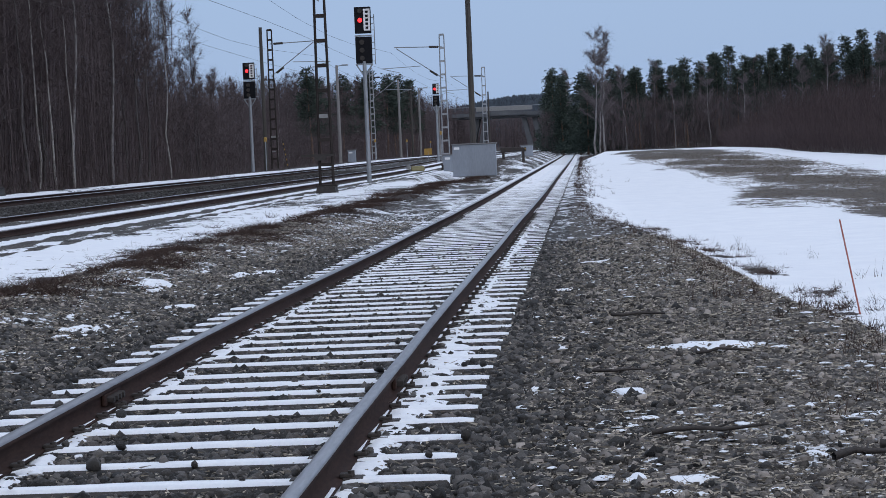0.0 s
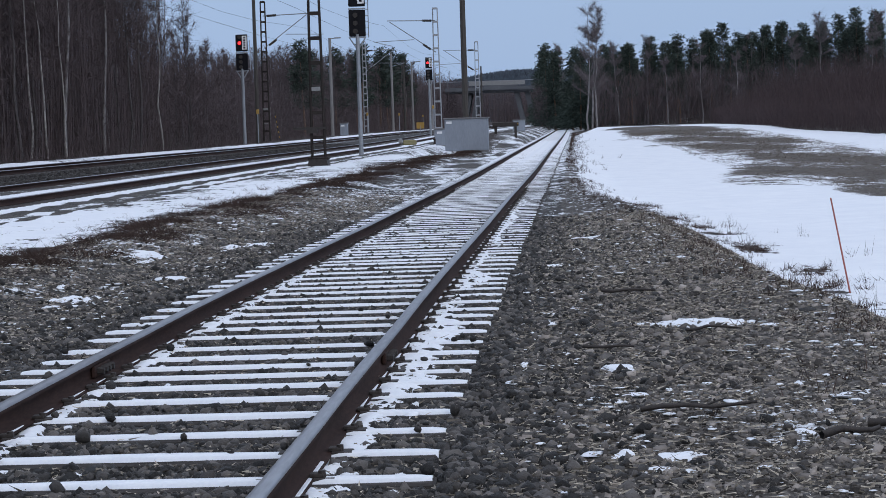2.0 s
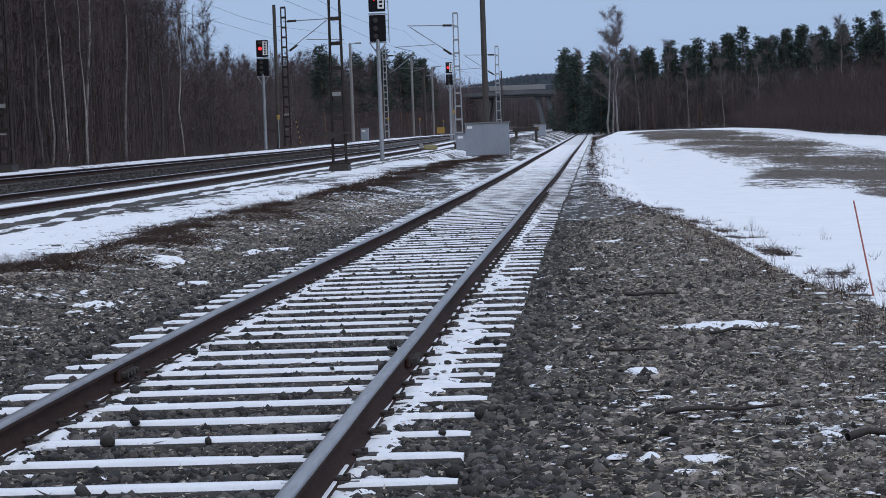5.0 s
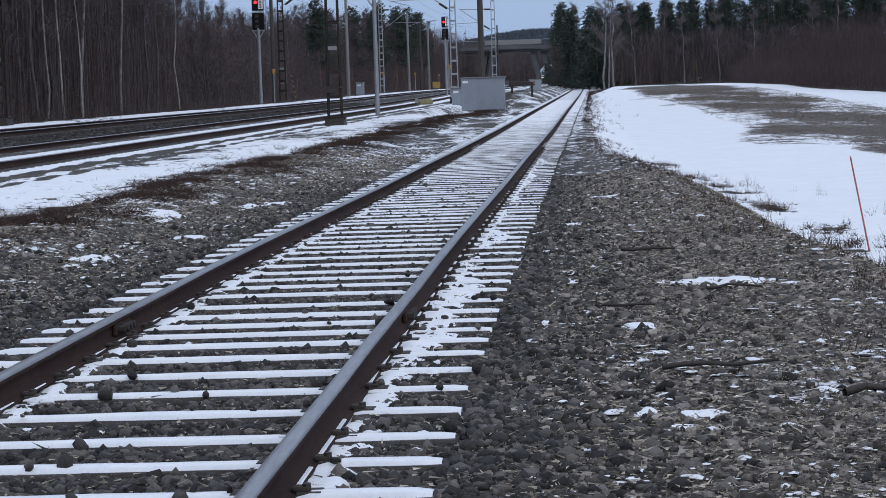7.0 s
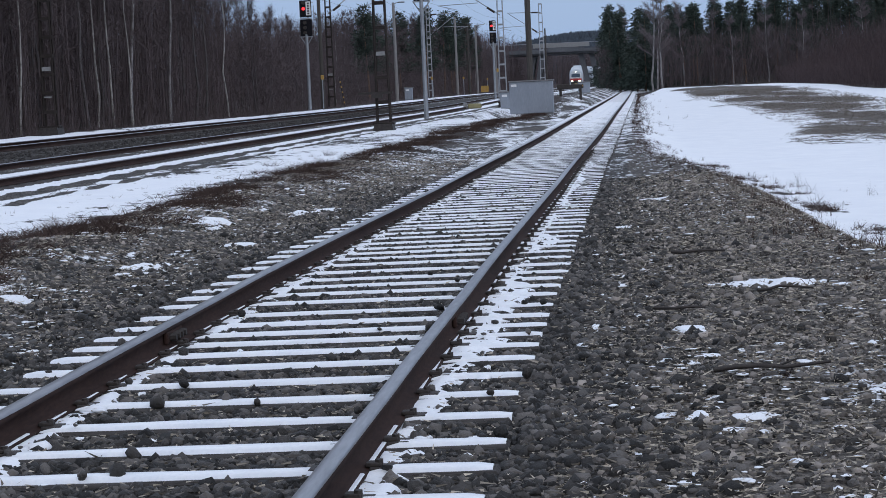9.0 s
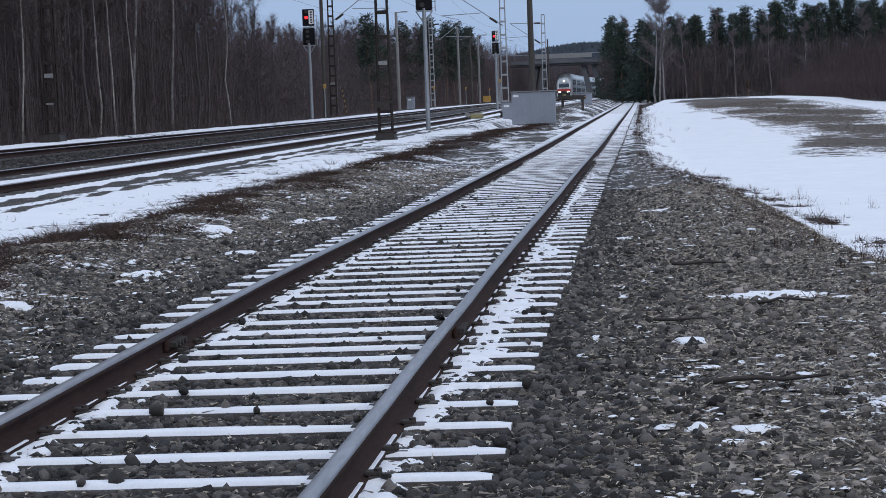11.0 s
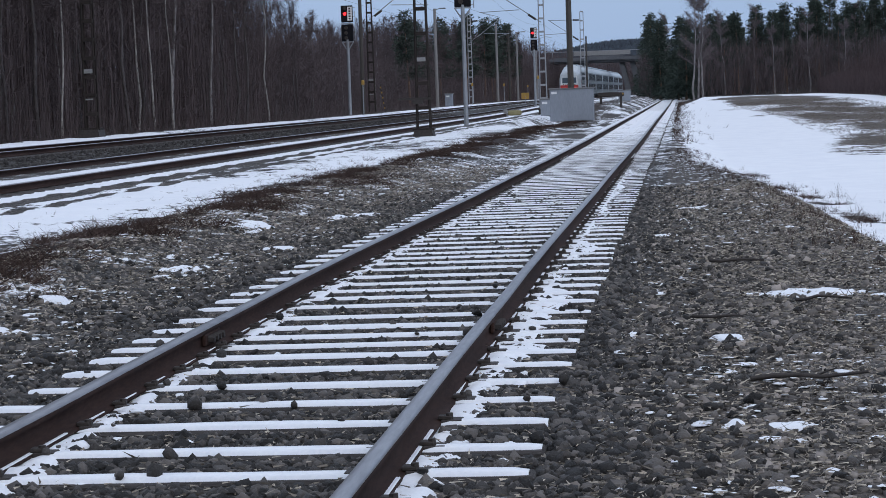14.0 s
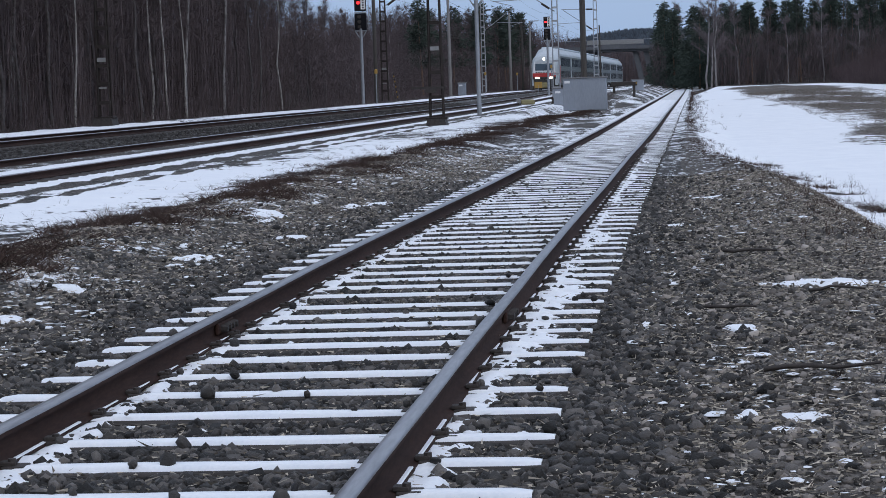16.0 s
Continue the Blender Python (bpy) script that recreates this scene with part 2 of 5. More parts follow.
def rod(bm, a, b, r0, r1=None, sides=6):
    a, b = Vector(a), Vector(b)
    m = Matrix.Translation((a + b) / 2) @ (b - a).to_track_quat("Z", "Y").to_matrix().to_4x4()
    bmesh.ops.create_cone(bm, cap_ends=True, segments=sides, radius1=r0, radius2=r0 if r1 is None else r1, depth=(b - a).length, matrix=m)
    return bm


def boxed(*a, **k):
    return box(bmesh.new(), *a, **k)


def rodded(*a, **k):
    return rod(bmesh.new(), *a, **k)


# ---- plan of the place ----
def glide(v, pairs):
    """Smooth reading of a table of (place, value)."""
    ps = [p for p, _ in pairs]
    vs = [q for _, q in pairs]
    return np.interp(v, ps, vs)


def ease(v, a, b):
    t = np.clip((v - a) / (b - a), 0, 1)
    return t * t * (3 - 2 * t)


SIDING_X = [(-60, -1.12), (10, -1.12), (13, -1.1), (40, -1.085), (50, -1.045), (64, -0.99), (100, -0.9), (157, -0.7), (230, -0.49), (330, -0.3), (420, 1.5), (600, 12)]
SIDING_Z = [(-60, 0.09), (9, 0.09), (12, 0.11), (15, 0.122), (18, 0.115), (22, 0.095), (28, 0.06), (34, 0.045), (44, 0.01), (60, -0.005), (100, -0.015), (180, -0.03), (330, -0.05), (600, 0.3)]
# sleepers lie closer together at the bolted joint
SLEEPERS_Y = [7.86, 8.43, 9.1, 9.72, 10.32, 10.92, 11.45, 11.92, 12.36, 12.86, 13.43, 14.09, 14.66, 15.2, 15.77, 16.41, 17.1, 17.75, 18.32, 18.92, 19.57, 20.27, 20.95]
SLEEPERS_Y = [7.86 - 0.61 * k for k in range(47, 0, -1)] + SLEEPERS_Y + [20.95 + 0.62 * k + 0.07 * math.sin(k * 2.4) + 0.05 * math.sin(k * 0.77) for k in range(1, 721)]


def siding_x(y):
    """The siding's near rail."""
    return glide(y, SIDING_X)


def siding_z(y):
    """The siding's rail top."""
    return glide(y, SIDING_Z)


def main_x(y):
    """Centre line of the far main track."""
    y = np.asarray(y, float)
    b = np.clip(y - 540, 0, None)
    return -17.0 + 0.0116 * np.clip(y - 255, 0, None) * ease(y, 230, 310) + 0.0006 * b * b


def main_z(y):
    return 0.42 + 0.22 * ease(np.asarray(y, float), 110, 250)


def loop_x(y):
    """Centre line of the near main track."""
    return main_x(y) + 5.0


def loop_z(y):
    return 0.15 + 0.4 * ease(np.asarray(y, float), 120, 260)


def field_z(x, y):
    return -0.5 + 1.35 * ease(y, 40, 260) * (0.6 + 0.4 * ease(x, 1, 9)) + 0.004 * np.clip(x - 10, 0, 60)


def bank_x(y):
    """Edge of the gravel bank above the field."""
    return glide(y, [(0, 1.9), (12, 1.78), (14.2, 1.8), (15.6, 1.74), (16.5, 1.66), (17.6, 1.55), (18.9, 1.42), (20.6, 1.29), (24.5, 1.22), (30, 1.1), (37, 0.78), (44, 0.25), (56, 0.1), (80, 0.08), (110, 0.05), (200, 0.4), (600, 14)])


def ground_z(x, y):
    x, y = np.asarray(x, float), np.asarray(y, float)
    bed = siding_z(y) - 0.14 - 0.024
    rail = siding_x(y)
    e = bank_x(y)
    # to the field
    right = bed + 0.03 * ease(x, rail + 0.6, e - 0.2) + 0.05 * ease(x, e - 1.0, e - 0.4) * ease(y, 10, 14) * (1 - ease(y, 30, 45))
    fz = np.minimum(field_z(x, y), bed + 0.6)
    z = right + (fz - right) * ease(x, e - 0.15, e + 1.3)
    # to the main line
    mz, lz, mx = main_z(y), loop_z(y), main_x(y)
    lx = mx + 5.0
    verge = bed + 0.02 + 0.1 * ease(-x, 4.4, 5.4) + (np.minimum(lz - 0.15, 0.1) - bed - 0.1) * ease(-x, 5.2, 7.2)
    loop = lz - 0.17 + 0.012
    verge = verge + 0.55 * ease(y, 134, 156) * ease(-x, 2.4, 4.8) * (1 - ease(-x, 7.5, 9.0))
    verge = verge - 0.28 * ease(y, 85, 112) * (1 - ease(y, 128, 138)) * ease(-x, 3.2, 4.4) * (1 - ease(-x, 7.2, 7.9))
    z = np.where(x < rail - 2.4, verge, z)
    z = z + (loop - z) * ease(-(x - lx), -2.9, -1.75)
    q = x - lx
    z = np.where(np.abs(q) < 0.75, lz - 0.035 + 0.03 * (0.75 - q) / 1.5, z)
    z = np.where(q < -0.75, lz - 0.02, z)
    high = mz - 0.17 - 0.03
    z = z + (high - z) * ease(-(x - mx), -2.9, -1.75)
    low = 0.1 + 0.5 * ease(y, 90, 250)
    z = z + (mz + 0.012 - z) * ease(-(x - mx), 1.2, 1.9)
    z = z + (low - z) * ease(-(x - mx), 3.4, 5.2)
    z = z + 0.9 * ease(-(x - mx), 5.5, 18)
    return z


def relief(x, y):
    """Small unevenness of the ground beside and between the sleepers."""
    x, y = np.asarray(x, float), np.asarray(y, float)
    out = np.zeros_like(x)
    near = (y > 4) & (y < 150) & (x > -25) & (x < 40)
    rail, mx = siding_x(y), main_x(y)
    flat = ((x > rail - 2.1) & (x < rail + 0.6)) | (np.abs(x - mx) < 1.5) | (np.abs(x - mx - 5.0) < 1.5)
    for i in np.nonzero(near)[0]:
        p = Vector((x[i], y[i], 0))
        rough = (0.012 if y[i] < 20 else 0.003) if flat[i] else (0.03 if x[i] < 2.2 else 0.015)
        fade = min(1.0, max(0.0, 1.6 - y[i] / 40))
        out[i] = fade * rough * noise.noise(p * 6) + (0 if flat[i] else 0.05 * noise.noise(p * 0.9)) + fade * (0.002 if flat[i] and y[i] > 20 else 0.008) * noise.noise(p * 17)
    return out + 0.05 * ease(-x, 4.3, 4.9) * (1 - ease(-x, 5.7, 6.3))


def surface_z(x, y):
    return ground_z(x, y) + relief(x, y)


# ---- ground ----
def fast_mesh(name, verts, tris, material, slots=None):
    """A mesh object from arrays of corners and triangles or quads."""
    me = bpy.data.meshes.new(name)
    k = tris.shape[1]
    me.vertices.add(len(verts))
    me.vertices.foreach_set("co", np.asarray(verts, np.float32).ravel())
    me.loops.add(tris.size)
    me.loops.foreach_set("vertex_index", np.asarray(tris, np.int32).ravel())
    me.polygons.add(len(tris))
    me.polygons.foreach_set("loop_start", np.arange(0, tris.size, k, dtype=np.int32))
    for mm in material if isinstance(material, (list, tuple)) else (material,):
        me.materials.append(mm)
    if slots is not None:
        me.polygons.foreach_set("material_index", np.asarray(slots, np.int32))
    me.update()
    me.validate()
    return new(name, me)


def steps(spans):
    """Places from start to end of each span at its own spacing."""
    out = [np.arange(a, b, d) for a, b, d in spans]
    return np.unique(np.round(np.concatenate(out), 4))


def cover(x, y):
    """How much snow, soil, dry grass and heath lies at each place, 0 to 1."""
    rail, e, mx = siding_x(y), bank_x(y), main_x(y)
    d = x - rail
    far = ease(y, 17, 34)
    snow = np.where(d > 0.9, 0.22, 0.3) + 0.08 * far + 0.15 * ease(y, 40, 70)                        # gravel
    bedding = np.where(d > -2.15, 1, 0) * np.where(d < 0.56, 1, 0)
    snow = np.where(bedding > 0, 0.14 + 0.36 * ease(y, 28, 70), snow)
    snow = np.where((d > 0.07) & (d < 0.5), 0.16 + 0.5 * far, snow)
    snow = np.where((d > 1.6) & (y < 11), 0.34, snow)
    soil = np.where(d > 0.9, 0.75, 0.1) * np.ones_like(x)
    # the field and its bank
    fieldward = ease(x, e - 0.1, e + 0.9)
    snow = np.where(x > e - 0.1, 0.24 + 0.25 * ease(y, 32, 65) + (1.01 - 0.25 * ease(y, 32, 65)) * ease(x, e + 0.35 * ease(-y, -50, -25), e + 0.5 + 0.5 * ease(-y, -50, -25) + 0.4 * ease(-y, -18, -12)), snow)
    lo = glide(y, [(0, 12), (44, 9), (48, 6.6), (54, 5.75), (61, 4.8), (104, 5.1), (127, 4.7), (156, 3.5), (185, 3.4), (235, 4.0), (258, 30)])
    hi = glide(y, [(0, 60), (66, 40), (84, 14), (92, 12.9), (126, 13.5), (175, 13.4), (221, 12.5), (260, 18)])
    w = 1.1 + 0.02 * y
    sway = 0.8 * np.sin(x * 0.55 + y * 0.09) + 0.7 * np.sin(x * 1.3 - y * 0.21 + 2)
    brown = ease(x + sway, lo - w, lo + w) * (1 - ease(x + sway, hi - w, hi + w)) * (y > 42)
    snow = snow - (0.94 + 0.12 * np.sin(x * 0.9 + 0.3 * y)) * brown
    grass = brown * 1.1
    # melted streaks at the field's far end
    streak = ease(y, 150, 165) * (1 - ease(y, 228, 236)) * ease(x, 3.2, 5.5) * (1 - ease(x, 9, 14))
    snow = snow - 0.75 * streak * (0.55 + 0.45 * np.sin(y * 0.16 + 0.1 * x))
    grass = np.maximum(grass, streak)
    ridge = glide(y, [(18, 2.6), (22, 2.65), (26, 2.9), (30, 2.45), (34.5, 2.2), (38.5, 1.9), (46, 1.4), (60, 1.2)])
    clumps = (1 - ease(np.abs(x - ridge), 0.05, 0.45)) * ease(y, 17, 19) * (1 - ease(y, 44, 48))
    snow = np.where(x > e + 0.2, snow - 0.7 * clumps * (0.75 + 0.5 * np.sin(y * 1.7 + x * 3)), snow)
    snow = np.where(x > e + 0.4, np.minimum(snow, 1.4 - 0.85 * (1 - ease(np.hypot((x - 2.7) / 0.7, (y - 20.0) / 2.6), 0.5, 1.1))), snow)
    heath = np.where(x > e, clumps * 0.55, 0)
    bushes = ease(x, glide(y, [(0, 60), (60, 30), (90, 20), (123, 17), (154, 14.6), (250, 16)]), glide(y, [(0, 64), (60, 32), (90, 22), (123, 19), (154, 16.6), (250, 18)]))
    snow = np.where(x > e, snow * (1 - 0.95 * bushes), snow)
    heath = np.maximum(heath, np.where(x > e, bushes * 0.9, 0))
    wood = ease(y, 236, 262) * (x > e - 2)
    snow = snow * (1 - 0.75 * wood)
    heath = np.maximum(heath, wood * 0.7)
    # towards the main line
    left = d < -2.2
    wob = 0.3 * np.sin(y * 0.7) + 0.2 * np.sin(y * 1.9 + 1)
    strip = ease(-x + wob, 4.95, 5.3) * (1 - ease(-x + wob, 5.8, 6.3))
    snow = np.where(left, 0.23 + 0.24 * ease(y, 20, 50) + 0.16 * ease(y, 40, 80) * (np.sin(1.9 * x + 0.23 * y) + np.sin(0.8 * x - 0.5 * y + 1)), snow)
    soil = np.where(left, 0.45, soil)
    snow = np.where(left & (x < -4.6), 0.42 * (1 - strip) + 0.24 * strip, snow)
    heath = np.where(left, strip * 0.75, heath)
    snow = np.where(left, snow + 0.72 * ease(-x + wob, 5.8, 6.6), snow)
    lx = mx + 5.0
    q, p = x - lx, x - mx
    snow = np.where(left, np.minimum(snow, 0.6 + 0.09 * np.sin(y * 0.31 + x) + 0.09 * np.sin(x * 1.7 - y * 0.12)), snow)
    snow = snow - 0.75 * (ease(q, 1.9, 2.1) - ease(q, 2.45, 2.7)) * left - 0.5 * (ease(q, 3.0, 3.1) - ease(q, 3.2, 3.3)) * left
    snow = np.where(left & (q < 1.9), 0.8, snow)
    snow = np.where(left & (q < 0.05), 0.35, snow)
    snow = np.where(left & (np.abs(q - 0.8) < 0.1), 0.2, snow)
    snow = np.where(left & (q < -1.1), 0.42, snow)
    snow = np.where(left & (p < 3.2), 0.08, snow)
    snow = np.where(left & (np.abs(p) < 1.3), 0.4, snow)
    soil = np.where(left & (p < 3) & (p > -2.2), 0.05, soil)
    behind = left & (p < -1.5)
    snow = np.where(behind, 0.72 + 0.16 * np.sin(y * 0.21) - 0.6 * ease(-p, 2.4, 3.6), snow)
    heath = np.where(behind, ease(-p, 2.9, 4.2), heath)
    return [np.clip(a, -0.4, 1.4) for a in (snow, soil, grass, heath)]


def build_ground():
    xs = steps([(-1400, -200, 120), (-200, -60, 10), (-60, -20, 1.5), (-20, -9, 0.15), (-9, -3.6, 0.12), (-3.6, 2.6, 0.05), (2.6, 8, 0.15), (8, 30, 0.6), (30, 200, 8), (200, 1500, 100)])
    ys = steps([(-300, -20, 40), (-20, 6, 1.0), (6, 17, 0.05), (17, 30, 0.1), (30, 60, 0.3), (60, 140, 0.8), (140, 420, 3), (420, 900, 20), (900, 3600, 200)])
    x, y = np.meshgrid(xs, ys)
    x, y = x.ravel(), y.ravel()
    z = ground_z(x, y)
    # wooded rise behind the field
    z = z + 5.0 * ease(y, 268, 350) * ease(x, 8 + 0.02 * (y - 260), 24 + 0.02 * (y - 260))
    z = z + relief(x, y)
    nx, ny = len(xs), len(ys)
    i, j = np.meshgrid(np.arange(nx - 1), np.arange(ny - 1))
    a = (j * nx + i).ravel()
    ob = fast_mesh("ground", np.stack([x, y, z], 1), np.stack([a, a + 1, a + nx + 1, a + nx], 1), M_GROUND)
    ob.data.shade_smooth()
    for name, values in zip(("snow", "soil", "grass", "heath"), cover(x, y)):
        at = ob.data.attributes.new(name, "FLOAT", "POINT")
        at.data.foreach_set("value", values.astype(np.float32))
    tagged(ob, "gravel, soil and dry grass under patchy melting snow", "ground", kind="structure")


build_ground()

# ---- tracks ----
RAIL_PROFILE = [(-0.036, -0.016), (-0.027, -0.003), (0.0, 0.0), (0.027, -0.003), (0.036, -0.016), (0.035, -0.038), (0.010, -0.049), (0.009, -0.104),
                (0.030, -0.117), (0.072, -0.129), (0.072, -0.140), (-0.072, -0.140), (-0.072, -0.129), (-0.030, -0.117), (-0.009, -0.104), (-0.010, -0.049), (-0.035, -0.038)]


def rail(parent, xf, zf, y0, y1):
    ys = steps([(y0, 60, 0.6), (60, 200, 2), (200, y1 + 0.01, 8)])
    k = len(RAIL_PROFILE)
    px, pz = np.array(RAIL_PROFILE).T
    v = np.stack([(xf(ys)[:, None] + px), np.repeat(ys[:, None], k, 1), (zf(ys)[:, None] + pz)], -1).reshape(-1, 3)
    j, i = np.meshgrid(np.arange(len(ys) - 1), np.arange(k), indexing="ij")
    n = (i + 1) % k
    q = np.stack([j * k + i, j * k + n, (j + 1) * k + n, (j + 1) * k + i], -1).reshape(-1, 4)
    slots = np.where(i.ravel() < 4, 1, 0)
    ob = fast_mesh("rail", v, q, [M_RAIL, M_RAILTOP], slots)
    ob.parent = parent
    return ob


def sleeper_mesh(seed):
    rnd = random.Random(seed)
    bm = boxed(-2.69 + rnd.uniform(-0.02, 0.01), rnd.uniform(-0.015, 0.015), -0.1, 0.1, -0.15, 0.0, bevel=0.012)
    for v in bm.verts:
        v.co += Vector((0, rnd.uniform(-0.006, 0.006), rnd.uniform(-0.005, 0.003)))
    me = bpy.data.meshes.new("sleeper")
    bm.to_mesh(me)
    bm.free()
    me.materials.append(M_SLEEPER)
    return me


def snow_cap_mesh(seed, wide=0.066):
    """Melting snow on a sleeper: a ragged ridge broken beside the rails."""
    rnd = random.Random(seed)
    bm = bmesh.new()
    rows = []
    n = 44
    off = rnd.uniform(0, 90)
    for i in range(n + 1):
        x = -2.67 + 2.66 * i / n
        a = noise.noise(Vector((x * 4, off, 0)))
        b = noise.noise(Vector((x * 4, off + 20, 0)))
        c = noise.noise(Vector((x * 1.6, off + 40, 0)))
        t = 0.02 + 0.006 * c
        if abs(x + 0.545) < 0.085 or abs(x + 2.139) < 0.085:
            t = 0.002
        hw = max(0.01, wide + 0.014 * c)
        if seed % 3 == 0 and noise.noise(Vector((x * 2.3, off + 60, 0))) > 0.45:
            t, hw = 0.003, hw * 0.4
        if i in (0, n):
            t, hw = 0.012, hw * 0.85
        lo, hi = -hw - 0.008 * a - 0.01, hw + 0.008 * b - 0.01
        rows.append([bm.verts.new((x, yy, zz)) for yy, zz in ((lo, -0.012), (lo + 0.012, t * 0.75), (0.5 * (lo + hi), t), (hi - 0.012, t * 0.75), (hi, -0.012))])
    for r, s in zip(rows, rows[1:]):
        for k in range(4):
            bm.faces.new((r[k], s[k], s[k + 1], r[k + 1]))
    me = bpy.data.meshes.new("snow_cap")
    bm.to_mesh(me)
    bm.free()
    me.shade_smooth()
    me.materials.append(M_SNOW)
    return me


def fastening_mesh():
    bm = bmesh.new()
    for s in (-1, 1):
        box(bm, s * 0.115 - 0.045, s * 0.115 + 0.045, -0.05, 0.05, -0.004, 0.018, bevel=0.004)
        rod(bm, (s * 0.105, -0.012, 0.0), (s * 0.105, -0.012, 0.045), 0.019, 0.016)
        box(bm, s * 0.085 - 0.03, s * 0.085 + 0.03, -0.03, 0.03, 0.016, 0.034, bevel=0.004)
    me = bpy.data.meshes.new("fastening")
    bm.to_mesh(me)
    bm.free()
    me.materials.append(M_IRON)
    return me


def build_siding():
    track = thing("siding_track", "single siding track of rusty rails on snow-striped timber sleepers", "railway track", kind="structure")
    right = rail(track, siding_x, siding_z, -24, 480)
    left = rail(track, lambda y: siding_x(y) - 1.594, siding_z, -24, 480)
    sleepers, caps, fast = [sleeper_mesh(s) for s in range(5)], [snow_cap_mesh(100 + s) for s in range(14)], fastening_mesh()
    rnd = random.Random(5)
    for k, y in enumerate(SLEEPERS_Y[:300]):
        x, z = float(siding_x(y)) + 0.545 + rnd.uniform(-0.015, 0.015), float(siding_z(y)) - 0.142
        s = new("sleeper", sleepers[k % 5])
        s.parent, s.matrix_basis = track, pose(x, y, z, 0, 0, rnd.uniform(-0.5, 0.5))
        c = new("snow_cap", caps[rnd.randrange(14)])
        c.parent = s
        c.scale = (1, (1.0 + 0.004 * max(0, y - 18)) * rnd.uniform(0.88, 1.12), max(0.35, 1 - 0.025 * max(0, y - 12)))
        if 40 < k < 112:
            for off in (-0.545, -2.139):
                f = new("fastening", fast)
                f.parent, f.location = s, (off - (x - float(siding_x(y)) - 0.545), 0, 0.002)
    # the rest, joined
    vs, fs = [], []
    for y in SLEEPERS_Y[300:]:
        x, z = float(siding_x(y)) + 0.545, float(siding_z(y)) - 0.13
        b = len(vs)
        vs += [(x - 2.69, y - 0.11, z), (x, y - 0.11, z), (x, y + 0.11, z), (x - 2.69, y + 0.11, z), (x - 2.69, y - 0.11, z - 0.1), (x, y - 0.11, z - 0.1)]
        fs += [(b, b + 1, b + 2, b + 3), (b, b + 4, b + 5, b + 1)]
    far = raw("far_sleepers", vs, fs, M_SNOW, track)
    far["kind"] = "stuff"
    # bolted joints
    for y, dx in ((12.25, 0), (11.94, -1.594)):
        x, z = float(siding_x(y)) + dx, float(siding_z(y))
        for s in (-1, 1):
            bm = boxed(s * 0.024 - 0.012, s * 0.024 + 0.012, -0.2, 0.2, -0.108, -0.042, bevel=0.006)
            plate = part("joint_plate", bm, M_RAIL, track)
            plate.location = (x, y, z)
            for dy in (-0.13, -0.04, 0.04, 0.13):
                bolt = part("bolt", rodded((s * 0.03, dy, -0.074), (s * 0.075, dy, -0.074), 0.022, 0.02), M_IRON, plate)
    # snow lying on the rail feet between the fastenings
    bm = bmesh.new()
    for k in range(40, 118):
        for dx, s in ((0, 1), (-1.594, 1), (0, -1)):
            if rnd.random() < (0.9 if s == 1 else 0.25):
                y0 = SLEEPERS_Y[k] + 0.09 + rnd.uniform(0, 0.05)
                y1 = y0 + 0.4 + rnd.uniform(-0.15, 0.05)
                zz = float(siding_z(y0)) - 0.129
                xx = float(siding_x(y0)) + dx + s * 0.045
                box(bm, xx - 0.018, xx + 0.022, y0, y1, zz - 0.004, zz + 0.006, bevel=0.003)
    strips = part("rail_foot_snow", bm, M_SNOW, track)
    strips["kind"] = "stuff"
    # drifts left along the outer side of one rail and the inner side of the other
    for start, wide, y1, seed, most in ((0.075, 0.13, 36, 3, 0.003), (-1.594 + 0.075, 0.08, 30, 9, 0.001)):
        ds, ys = np.arange(-0.02, 0.5, 0.016), steps([(6.5, 16, 0.025), (16, y1, 0.06)])
        d, y = np.meshgrid(ds, ys)
        d, y = d.ravel(), y.ravel()
        swell = np.array([noise.noise(Vector((p * 1.2, q * 0.55, seed))) for p, q in zip(d, y)])
        crumb = np.array([noise.noise(Vector((p * 9, q * 7, seed + 5))) for p, q in zip(d, y)])
        reach = wide * (0.8 + 1.6 * swell)
        h = most - 0.42 * np.clip(d - reach, 0, None) - 0.1 * np.clip(0.03 - d, 0, None) + 0.024 * crumb + 0.05 * np.minimum(swell, 0.08)
        v = np.stack([siding_x(y) + start + d, y, siding_z(y) - 0.142 + np.clip(h, -0.08, 0.05)], 1)
        nx = len(ds)
        i, j = np.meshgrid(np.arange(nx - 1), np.arange(len(ys) - 1))
        a = (j * nx + i).ravel()
        drift = fast_mesh("snow_drift", v, np.stack([a, a + 1, a + nx + 1, a + nx], 1), M_SNOW)
        drift.data.shade_smooth()
        drift.parent = track


build_siding()


def build_main(name, label, xf, zf, sleeper_to, cant=0.0):
    track = thing(name, label, "railway track", kind="structure")
    for s in (-0.797, 0.797):
        rail(track, lambda y, s=s: xf(y) + s, (lambda y: zf(y) + cant) if s < 0 else zf, -40, 700)
    me = bpy.data.meshes.new("concrete_sleeper")
    bm = boxed(-1.3, 1.3, -0.13, 0.13, -0.2, 0.0, bevel=0.02)
    bm.to_mesh(me)
    bm.free()
    me.materials.append(M_SLEEPER)
    for k in range(sleeper_to):
        y = 30 + 0.61 * k
        s = new("sleeper", me)
        s.parent, s.matrix_basis = track, pose(float(xf(y)), y, float(zf(y)) - 0.142)
    return track


build_main("loop_track", "dark rails of a main track in packed snow", loop_x, loop_z, 180, 0.12)
build_main("main_track", "raised main track on dark gravel ballast", main_x, main_z, 180)


